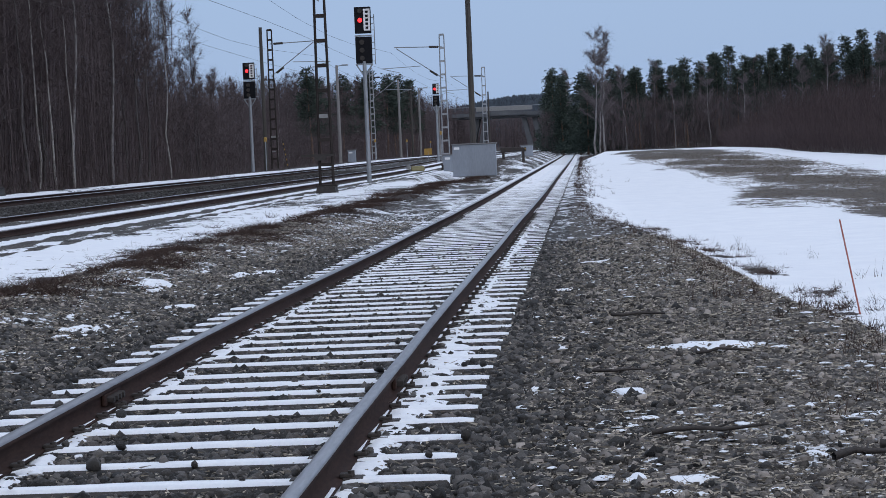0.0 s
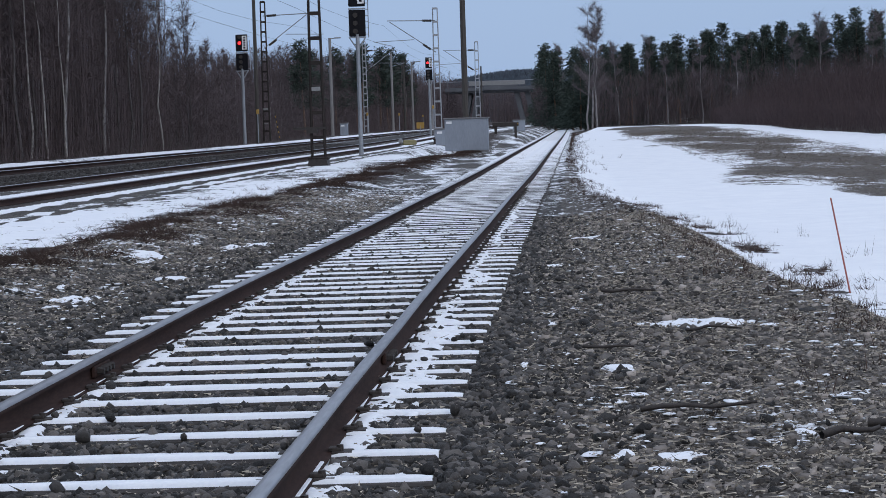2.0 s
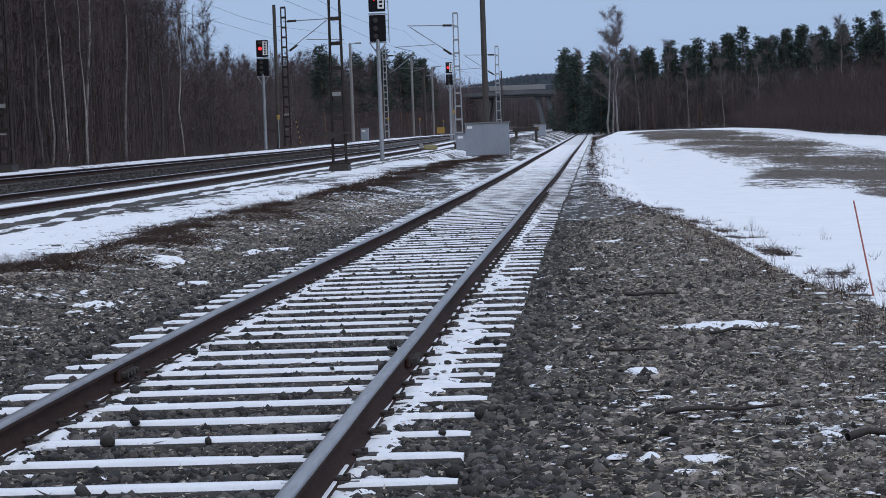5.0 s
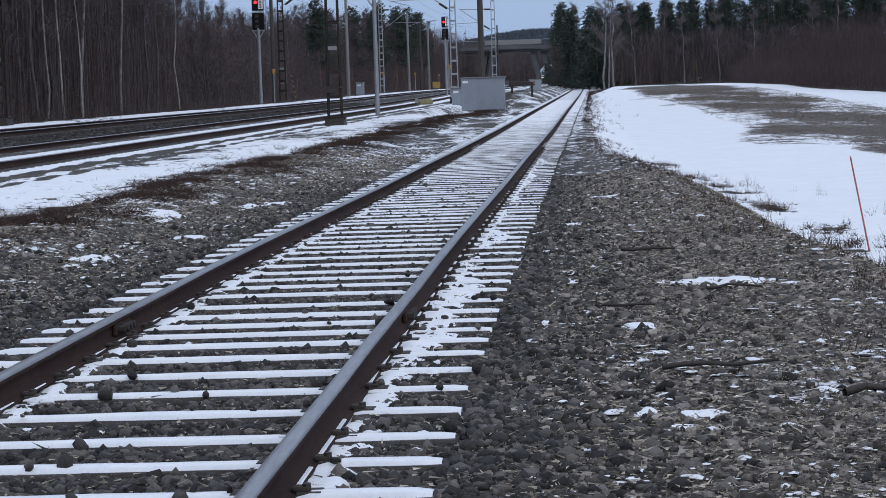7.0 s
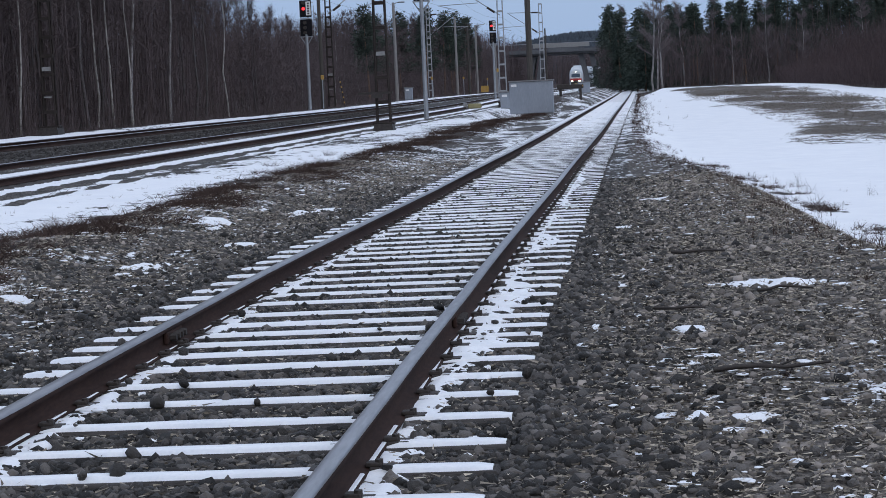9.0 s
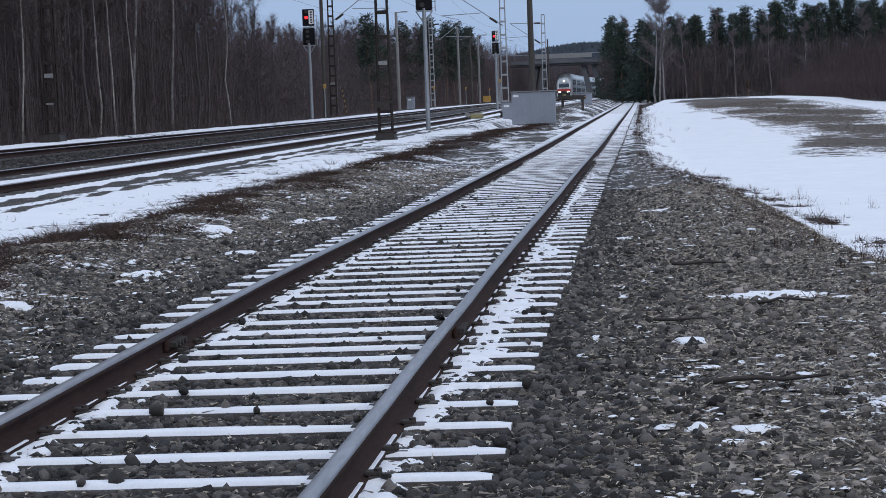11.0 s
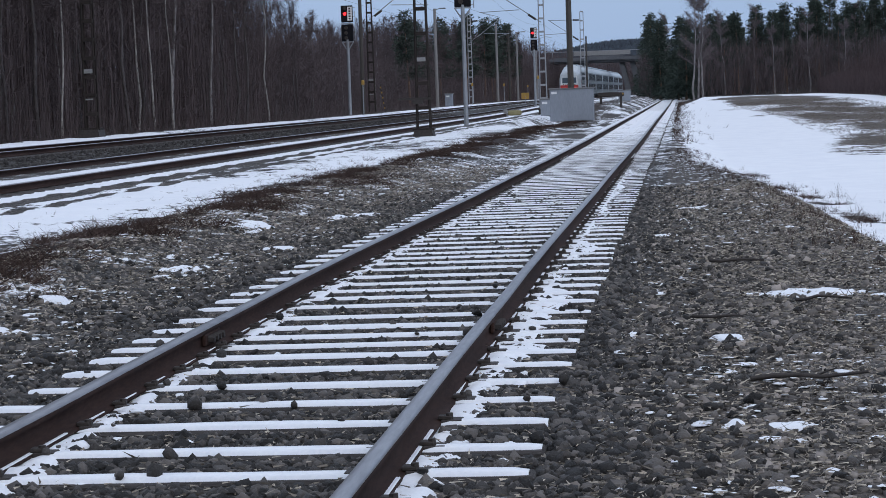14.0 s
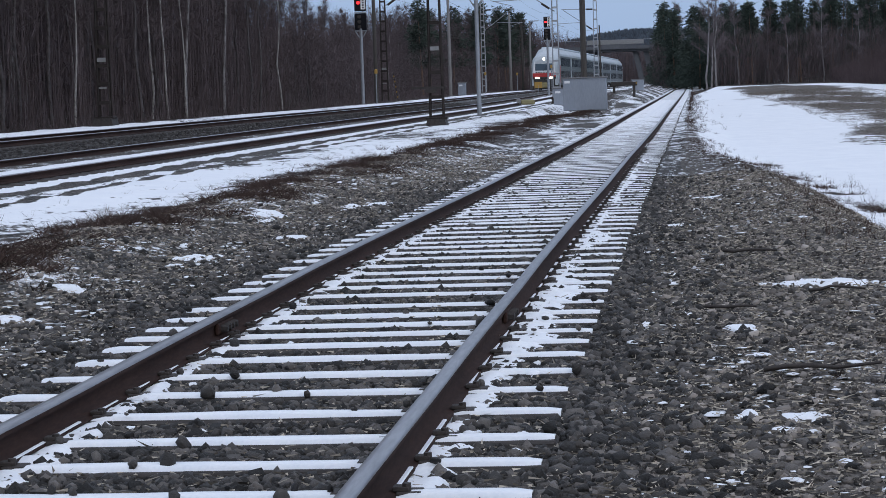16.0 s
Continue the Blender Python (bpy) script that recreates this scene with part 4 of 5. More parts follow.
# ---- woods and plants ----
class Heap:
    """Gathers triangles for one mesh."""

    def __init__(self):
        self.v, self.f, self.n = [], [], 0

    def add(self, v, f):
        self.v.append(np.asarray(v, float))
        self.f.append(np.asarray(f, int) + self.n)
        self.n += len(v)

    def tube(self, pts, radii, sides=5):
        pts = np.asarray(pts, float)
        a = np.arange(sides) * 2 * math.pi / sides
        d = pts[-1] - pts[0]
        d = d / (np.linalg.norm(d) + 1e-9)
        u = np.cross(d, (0.3, 0.9, 0.1))
        u /= np.linalg.norm(u)
        w = np.cross(d, u)
        ring = np.cos(a)[:, None] * u + np.sin(a)[:, None] * w
        v = (pts[:, None] + ring[None] * np.asarray(radii)[:, None, None]).reshape(-1, 3)
        f = []
        for j in range(len(pts) - 1):
            for i in range(sides):
                p, q = j * sides + i, j * sides + (i + 1) % sides
                f += [(p, q, q + sides), (p, q + sides, p + sides)]
        self.add(v, f)

    def slivers(self, a, b, width, rng):
        """Long thin triangles from a to b."""
        a, b = np.asarray(a), np.asarray(b)
        d = b - a
        side = np.cross(d, rng.normal(size=d.shape))
        side /= np.linalg.norm(side, axis=1)[:, None] + 1e-9
        side *= np.asarray(width)[:, None] / 2 if np.ndim(width) else width / 2
        v = np.stack([a - side, a + side, b], 1).reshape(-1, 3)
        self.add(v, np.arange(len(v)).reshape(-1, 3))

    def leaves(self, a, d, width, rng):
        """Diamonds from a along d, for sprays of needles."""
        side = np.cross(d, rng.normal(size=d.shape))
        side /= np.linalg.norm(side, axis=1)[:, None] + 1e-9
        side *= np.asarray(width)[:, None]
        v = np.stack([a, a + d * 0.5 - side, a + d, a + d * 0.5 + side], 1).reshape(-1, 3)
        k = np.arange(len(a))[:, None] * 4
        self.add(v, np.concatenate([k + [0, 1, 2], k + [0, 2, 3]]))

    def mesh(self, name, material):
        ob = fast_mesh(name, np.concatenate(self.v), np.concatenate(self.f), material)
        return ob


def bare_tree(seed, height, bark, radius, label, twigs=900, wide=1.0, twig=None):
    rng = np.random.default_rng(seed)
    t = thing("birch_tree", label, "tree")
    n = 9
    zs = np.linspace(-0.3, height, n)
    bend = np.cumsum(rng.normal(0, 0.11, (n, 2)), 0) * height / 12
    pts = np.column_stack([bend - bend[0], zs])
    h = Heap()
    h.tube(pts, radius * (1 - 0.93 * (zs.clip(0) / height) ** 0.9), 6)
    trunk = h.mesh("trunk", bark)
    trunk.parent = t
    c = Heap()
    for _ in range(22):
        z0 = height * rng.uniform(0.28, 0.94)
        at = np.array([np.interp(z0, zs, pts[:, 0]), np.interp(z0, zs, pts[:, 1]), z0])
        ang = rng.uniform(0, 2 * math.pi)
        ln = height * rng.uniform(0.08, 0.17) * (1.15 - 0.75 * z0 / height)
        tip = at + np.array([math.cos(ang) * ln * 0.62 * wide, math.sin(ang) * ln * 0.62 * wide, ln * rng.uniform(0.6, 1.1)])
        mid = (at + tip) / 2 + rng.normal(0, 0.06, 3)
        c.tube([at, mid, tip], [radius * 0.22, radius * 0.13, 0.006], 3)
        k = max(4, twigs // 22)
        s = rng.uniform(0.15, 1, k)[:, None]
        a = at + (tip - at) * s + rng.normal(0, 0.04, (k, 3))
        b = a + rng.normal(0, 0.32, (k, 3)) * (1.3 - s * 0.5) + [0, 0, 0.28]
        c.slivers(a, b, rng.uniform(0.012, 0.028, k), rng)
        b2 = a + rng.normal(0, 0.5, (k, 3)) + (tip - at) * 0.15
        c.slivers(a, b2, rng.uniform(0.008, 0.02, k), rng)
    crown = c.mesh("crown", twig or M_TWIG)
    crown.parent = t
    return t


def conifer(seed, height, bare, spread, label, density=1.0):
    """A pine or spruce: tapered trunk, limbs and many sprays of needles."""
    rng = np.random.default_rng(seed)
    t = thing("conifer_tree", label, "tree")
    h = Heap()
    zs = np.linspace(-0.3, height, 7)
    h.tube(np.column_stack([rng.normal(0, 0.04, (7, 2)), zs]), 0.02 + 0.17 * (1 - zs.clip(0) / height), 7)
    trunk = h.mesh("trunk", M_PINEBARK)
    trunk.parent = t
    c = Heap()
    z = height * bare
    while z < height * 0.985:
        s = (z / height - bare) / (1 - bare)
        reach = spread * (0.35 + 0.9 * s if s < 0.25 and bare > 0.3 else ((1 - s) * 1.1 + 0.06 if bare < 0.3 else (1 - s) ** 0.75 + 0.1)) * rng.uniform(0.7, 1.2)
        for _ in range(rng.integers(4, 7)):
            ang = rng.uniform(0, 2 * math.pi)
            r = reach * rng.uniform(0.55, 1.1)
            droop = (-0.22 if bare < 0.3 else 0.25) * r
            tip = np.array([math.cos(ang) * r, math.sin(ang) * r, z + droop])
            c.tube([(0, 0, z), tip * [0.5, 0.5, 1] + [0, 0, 0.05], tip], [0.03, 0.02, 0.006], 3)
            k = int(28 * density * (0.4 + r / spread))
            u = rng.uniform(0.2, 1.05, k)[:, None]
            a = np.array([0, 0, z]) + (tip - [0, 0, z]) * u + rng.normal(0, 0.1 + 0.07 * spread, (k, 3)) * [1, 1, 0.8]
            d = (tip - [0, 0, z]) / r * rng.uniform(0.2, 0.5, k)[:, None] + rng.normal(0, 0.16, (k, 3))
            c.leaves(a, d, rng.uniform(0.04, 0.1, k), rng)
        z += rng.uniform(0.28, 0.5)
    crown = c.mesh("crown", M_NEEDLE)
    crown.parent = t
    return t


def plant(kinds, places, rnd):
    """Stands the first of each kind at its own place and copies at the rest."""
    used = set()
    for n, (x, y, s) in enumerate(places):
        k = rnd.randrange(len(kinds)) if n >= len(kinds) else n
        m = pose(x, y, ground_up(x, y) - 0.05, rnd.uniform(-2.5, 2.5), rnd.uniform(-2.5, 2.5), rnd.uniform(0, 360))
        if k not in used:
            used.add(k)
            t = kinds[k]
            t.matrix_basis = m
        else:
            t = copy_thing(kinds[k], m)
        t.scale = (s, s, s)


def ground_up(x, y):
    z = ground_at(x, y)
    return z + 5.0 * float(ease(np.array(y), 268, 350)) * float(ease(np.array(x), 8 + 0.02 * (y - 260), 24 + 0.02 * (y - 260)))


M_BARK_PALE = surface("pale_birch_bark", (0.14, 0.13, 0.125), (0.5, 0.48, 0.46), 0.9, coarse=1.2, fine=7, bump=0.3, stretch=(2, 2, 1))
M_PALETWIG = surface("pale_birch_twigs", (0.1, 0.085, 0.09), (0.19, 0.165, 0.17), 0.95, coarse=0.5, fine=6, bump=0, island=0.3, gloss=0.1)


def wood_top(y):
    """Height of the bare wood along the line."""
    return glide(y, [(50, 15), (100, 15.2), (130, 15.6), (141, 12), (150, 6.8), (190, 6.7), (235, 8.2), (300, 9.4), (400, 10.5)])


def build_left_wood():
    rnd = random.Random(11)
    kinds = [bare_tree(s, 13.5, M_BARK_WHITE if s % 3 == 0 else M_BARK_GREY, 0.058 + 0.01 * (s % 4),
                       "slender white-barked birch without leaves at the forest edge" if s % 3 == 0 else "slender grey bare deciduous tree at the forest edge") for s in range(8)]
    places = []
    for k in range(260):
        y = 62 + 300 * (k / 260) ** 1.15 + rnd.uniform(-1, 1)
        x = float(main_x(y)) - 8.2 - rnd.uniform(0, 9) ** 1.0
        tall = float(wood_top(y)) / 12.6
        places.append((x, y, tall * rnd.uniform(0.8, 1.12)))
    plant(kinds, places, rnd)
    pair = [bare_tree(70 + s, 13.0, M_BARK_PALE, 0.062, "leaning pale birch with bright bark at the forest edge") for s in range(3)]
    plant(pair, [(-25.5, 104, 1.0), (-24.7, 104.6, 0.9), (-26.1, 103, 1.05), (-25.0, 86, 0.9), (-24.9, 131, 0.95)], rnd)
    pines = [conifer(90 + s, 14, 0.3, 2.3, "dark pine among the bare trees along the line", 1.3) for s in range(2)]
    plant(pines, [(-25.2, 205, 0.66), (-24.8, 258, 0.76), (-25.8, 262, 0.7), (-25.4, 290, 0.8), (-25.2, 300, 0.77), (-26, 312, 0.84), (-25.2, 330, 0.82), (-26, 346, 0.86), (-26.5, 222, 0.62), (-26, 240, 0.68)], rnd)
    # the wood behind, too dense to count
    rng = np.random.default_rng(4)
    h = Heap()
    for lo, hi, count, r0, y1 in ((9, 22, 3000, 0.028, 520), (20, 55, 3400, 0.045, 520), (9, 30, 4200, 0.024, 139)):
        y = rng.uniform(50, y1, count)
        x = main_x(y) - rng.uniform(lo, hi, count)
        top = wood_top(y) * rng.uniform(0.85 if y1 < 200 else 0.72, 1.08, count)
        z = ground_z(x, y)
        lean = rng.normal(0, 0.35, (count, 2))
        base = np.column_stack([x, y, z - 0.2])
        tip = base + np.column_stack([lean, top])
        a = np.arange(3) * 2 * math.pi / 3
        ring = np.column_stack([np.cos(a), np.sin(a), 0 * a])
        r = r0 * rng.uniform(0.6, 1.5, count)
        v = np.concatenate([base[:, None] + ring * r[:, None, None], tip[:, None] + ring * 0.008], 1).reshape(-1, 3)
        k = np.arange(count)[:, None] * 6
        f = np.concatenate([k + q for q in ([0, 1, 4], [0, 4, 3], [1, 2, 5], [1, 5, 4], [2, 0, 3], [2, 3, 5])])
        h.add(v, f)
        for _ in range(44):
            s = rng.uniform(0.12, 1, count)[:, None] ** (0.6 if y1 < 200 else 1)
            p = base + (tip - base) * s
            q = p + rng.normal(0, 0.55, (count, 3)) * (1.25 - 0.6 * s) + [0, 0, 0.45]
            h.slivers(p, q, rng.uniform(0.015, 0.04, count), rng)
            h.slivers(p, p + rng.normal(0, 0.5, (count, 3)) * (1.3 - 0.5 * s) + [0, 0, 0.3], rng.uniform(0.012, 0.028, count), rng)
    tagged(h.mesh("birch_wood", M_TWIG), "dense leafless birch wood in purple-brown dusk", "woodland", kind="stuff")
    # its far end beyond the bridge
    h = Heap()
    n = 1500
    y = rng.uniform(640, 760, n)
    x = rng.uniform(-75, -4, n)
    base = np.column_stack([x, y, ground_z(x, y) - 0.2])
    top = np.column_stack([rng.normal(0, 0.4, (n, 2)), rng.uniform(9, 13, n)])
    h.slivers(base, base + top, rng.uniform(0.15, 0.35, n), rng)
    for _ in range(26):
        s = rng.uniform(0.05, 1, n)[:, None]
        p = base + top * s
        h.slivers(p, p + rng.normal(0, 0.9, (n, 3)) + [0, 0, 0.6], rng.uniform(0.05, 0.12, n), rng)
    tagged(h.mesh("far_birch_wood", M_TWIG), "leafless brown wood beyond the road bridge", "woodland", kind="stuff")
    # low scrub along its foot
    h = Heap()
    n = 16000
    y = rng.uniform(45, 420, n)
    x = main_x(y) - 6.2 - rng.exponential(3.0, n)
    a = np.column_stack([x, y, ground_z(x, y) - 0.05])
    b = a + rng.normal(0, 0.28, (n, 3)) + np.column_stack([0 * x, 0 * x, rng.uniform(0.3, 2.6, n) * np.clip((-(x - main_x(y)) - 5.5) / 4, 0.15, 1)])
    h.slivers(a, b, rng.uniform(0.015, 0.035, n), rng)
    n = 42000
    y = rng.uniform(55, 330, n)
    x = main_x(y) - 7.6 - rng.exponential(2.2, n)
    a = np.column_stack([x, y, ground_z(x, y) + rng.uniform(0, 1, n) * 0.55 * wood_top(y)])
    h.slivers(a, a + rng.normal(0, 0.5, (n, 3)) + [0, 0, 0.5], rng.uniform(0.012, 0.03, n), rng)
    tagged(h.mesh("scrub", M_TWIG), "low bare scrub along the forest edge", "scrub", kind="stuff")


def build_right_wood():
    rnd = random.Random(21)
    spruces = [conifer(40 + s, 13, 0.08, 2.7, "dark green spruce at the far edge of the field", 1.7) for s in range(3)]
    pines = [conifer(50 + s, 14, 0.36, 2.2, "tall pine with a dark crown behind the field", 1.3) for s in range(4)]
    birch = [bare_tree(60 + s, 15, M_BARK_WHITE, 0.15, "tall white-barked bare birch at the field's end", 2200, 1.7, M_PALETWIG) for s in range(3)]
    plant(birch, [(2.4, 262, 1.04), (3.5, 263, 0.98), (2.9, 266, 0.9), (-1.2, 372, 0.98), (6.5, 280, 0.74), (10.5, 285, 0.78), (33, 285, 0.9), (41, 290, 0.9), (17, 275, 0.7), (24, 282, 0.74), (29, 276, 0.72), (37, 268, 0.7), (12.5, 272, 0.6), (21, 271, 0.62)], rnd)
    plant(spruces, [(-3.4, 352, 1.08), (-2.0, 340, 0.98), (-4.6, 372, 1.0), (0.6, 330, 1.0), (-2.6, 380, 1.12), (4.8, 300, 0.72), (1.8, 322, 0.92), (8.0, 300, 0.8), (18, 305, 0.7), (2.6, 352, 0.98), (4.2, 345, 0.9), (5.6, 332, 0.84), (7.2, 336, 0.8), (9.8, 322, 0.76), (12.4, 320, 0.72), (6.2, 312, 0.74), (15, 318, 0.7)], rnd)
    places = []
    for k in range(78):
        x = 4.5 + 62 * k / 78 + rnd.uniform(-0.8, 0.8)
        y = 286 + rnd.uniform(-10, 26) + 0.2 * (x - 4)
        places.append((x, y, rnd.uniform(0.6, 0.82) + 0.002 * x))
    plant(pines, places, rnd)
    rng = np.random.default_rng(6)
    # bare brush between and before the trunks
    h = Heap()
    n = 60000
    x = rng.uniform(3.2, 75, n)
    y = 268 + rng.uniform(0, 50, n) + 0.1 * x
    z = ground_z(x, y) + 5.0 * ease(y, 268, 350) * ease(x, 8 + 0.02 * (y - 260), 24 + 0.02 * (y - 260))
    a = np.column_stack([x, y, z]) + np.column_stack([0 * x, 0 * x, rng.uniform(0, 6.0, n)])
    h.slivers(a, a + rng.normal(0, 0.5, (n, 3)) + [0, 0, 1.3], rng.uniform(0.02, 0.06, n), rng)
    n = 7000
    x = rng.uniform(-5.5, 3.5, n)
    y = rng.uniform(335, 395, n)
    x = x + np.where(np.abs(x - siding_x(y) + 0.8) < 2.2, 5, 0)
    a = np.column_stack([x, y, ground_z(x, y)]) + np.column_stack([0 * x, 0 * x, rng.uniform(0, 6.0, n)])
    h.slivers(a, a + rng.normal(0, 0.5, (n, 3)) + [0, 0, 1.3], rng.uniform(0.02, 0.07, n), rng)
    tagged(h.mesh("underwood", M_TWIG), "grey-brown bare underwood between the trees", "underwood", kind="stuff")
    # thin stems, uncountable
    h = Heap()
    for _ in range(420):
        x = rng.uniform(3.5, 75)
        y = 275 + rng.uniform(0, 60)
        z = float(ground_z(np.array([x]), np.array([y]))[0])
        top = rng.uniform(7, 11)
        h.tube([(x, y, z), (x + rng.normal(0, 0.3), y, z + top)], [rng.uniform(0.05, 0.11), 0.02], 3)
    tagged(h.mesh("thin_stems", M_BARK_GREY), "thin grey stems inside the wood", "woodland", kind="stuff")
    # reddish thicket beside the field
    h = Heap()
    n = 120000
    y = rng.uniform(88, 262, n)
    edge = glide(y, [(60, 30), (90, 21), (123, 18), (154, 15.4), (262, 17)])
    x = edge + rng.uniform(0, 1, n) ** 1.5 * 30
    tall = 1.4 + 3.6 * ease(x - edge, 0, 7) * (0.7 + 0.5 * np.sin(x * 0.9 + y * 0.13) ** 2)
    zz = rng.uniform(0, 1, n) ** 1.2 * tall
    a = np.column_stack([x, y, ground_z(x, y) + zz])
    h.slivers(a, a + rng.normal(0, 0.3, (n, 3)) + [0, 0, 0.75], rng.uniform(0.012, 0.035, n), rng)
    tagged(h.mesh("thicket", M_TWIG_RED), "reddish-brown bare willow thicket beside the field", "thicket", kind="stuff")


def build_far_hill():
    """A low wooded ridge on the horizon."""
    rng = np.random.default_rng(8)
    h = Heap()
    n = 24000
    x = rng.uniform(-260, 220, n)
    y = rng.uniform(1150, 1500, n)
    crest = 17 * np.exp(-((x + 36) / 80) ** 2) + 15 + 5 * np.sin(x * 0.013)
    lift = crest * ease(y, 1100, 1420)
    tall = rng.uniform(3.5, 6.5, n)
    for s, r in ((0.0, 1.7), (0.3, 1.6), (0.6, 1.1)):
        a = np.arange(5) * 2 * math.pi / 5
        ring = np.column_stack([np.cos(a), np.sin(a), 0 * a])
        c = np.column_stack([x, y, lift + tall * s])
        v = np.concatenate([c[:, None] + ring * (r * rng.uniform(0.7, 1.3, n))[:, None, None], (c + np.column_stack([0 * x, 0 * x, tall * 0.42]))[:, None]], 1).reshape(-1, 3)
        k = np.arange(n)[:, None] * 6
        h.add(v, np.concatenate([k + [i, (i + 1) % 5, 5] for i in range(5)]))
    tagged(h.mesh("far_woods", M_FARWOOD), "wooded ridge on the horizon, blue-grey haze in its colour", "woodland", kind="stuff")
    xs, ys = np.meshgrid(np.linspace(-560, 460, 60), np.linspace(1080, 1520, 12))
    crest = 17 * np.exp(-((xs + 36) / 80) ** 2) + 15 + 5 * np.sin(xs * 0.013)
    z = crest * ease(ys, 1100, 1420)
    i, j = np.meshgrid(np.arange(59), np.arange(11))
    a = (j * 60 + i).ravel()
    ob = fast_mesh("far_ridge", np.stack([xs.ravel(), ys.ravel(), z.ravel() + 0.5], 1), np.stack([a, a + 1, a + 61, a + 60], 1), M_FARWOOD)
    tagged(ob, "ridge under the far woods, blue-grey haze in its colour", "hill", kind="structure")


build_left_wood()
build_right_wood()
build_far_hill()


# ---- stones, snow lumps and dry plants ----
def stone_shapes(count):
    bm = bmesh.new()
    bmesh.ops.create_cube(bm, size=1.5)
    bmesh.ops.triangulate(bm, faces=bm.faces[:])
    base = np.array([v.co[:] for v in bm.verts])
    tris = np.array([[v.index for v in f.verts] for f in bm.faces])
    bm.free()
    rng = np.random.default_rng(3)
    return [(base + rng.normal(0, 0.2, base.shape)) * rng.uniform(0.65, 1.3, 3) for _ in range(count)], tris


def block_shapes(count):
    bm = bmesh.new()
    bmesh.ops.create_icosphere(bm, subdivisions=1, radius=1.25)
    base = np.array([v.co[:] for v in bm.verts])
    tris = np.array([[v.index for v in f.verts] for f in bm.faces])
    bm.free()
    rng = np.random.default_rng(13)
    return [base * rng.uniform(0.68, 1.2, (len(base), 1)) * rng.uniform(0.65, 1.35, 3) for _ in range(count)], tris


def soft_shapes(count):
    bm = bmesh.new()
    bmesh.ops.create_icosphere(bm, subdivisions=2, radius=1)
    base = np.array([v.co[:] for v in bm.verts])
    tris = np.array([[v.index for v in f.verts] for f in bm.faces])
    bm.free()
    rng = np.random.default_rng(5)
    out = []
    for k in range(count):
        bulge = np.array([1 + 0.45 * noise.noise(Vector(p) * 1.3 + Vector((k * 7, 0, 0))) for p in base])
        out.append(base * bulge[:, None] * rng.uniform(0.75, 1.35, 3))
    return out, tris


def scatter_stones(name, label, x, y, size, material, sink, rng, flat=1.0, lift=0.0, blocky=False):
    shapes, tris = soft_shapes(9) if flat < 0.6 else block_shapes(9) if blocky else stone_shapes(9)
    pick = rng.integers(0, 9, len(x))
    z = surface_z(x, y) + lift
    v = np.stack(shapes)[pick] * size[:, None, None]
    ang, tip = rng.uniform(0, 2 * math.pi, len(x)), rng.normal(0, 0.9 * flat, len(x))
    c, s = np.cos(ang)[:, None], np.sin(ang)[:, None]
    vx, vy, vz = v[..., 0] * c - v[..., 1] * s, v[..., 0] * s + v[..., 1] * c, v[..., 2] * flat
    ct, st = np.cos(tip)[:, None], np.sin(tip)[:, None]
    vy, vz = vy * ct - vz * st, vy * st + vz * ct
    v = np.stack([vx + x[:, None], vy + y[:, None], vz + (z - sink * size)[:, None]], -1).reshape(-1, 3)
    f = (np.arange(len(x))[:, None, None] * shapes[0].shape[0] + tris).reshape(-1, 3)
    ob = fast_mesh(name, v, f, material)
    if flat < 0.6:
        ob.data.shade_smooth()
    tagged(ob, label, "snow" if material is M_SNOW else "gravel", kind="stuff")


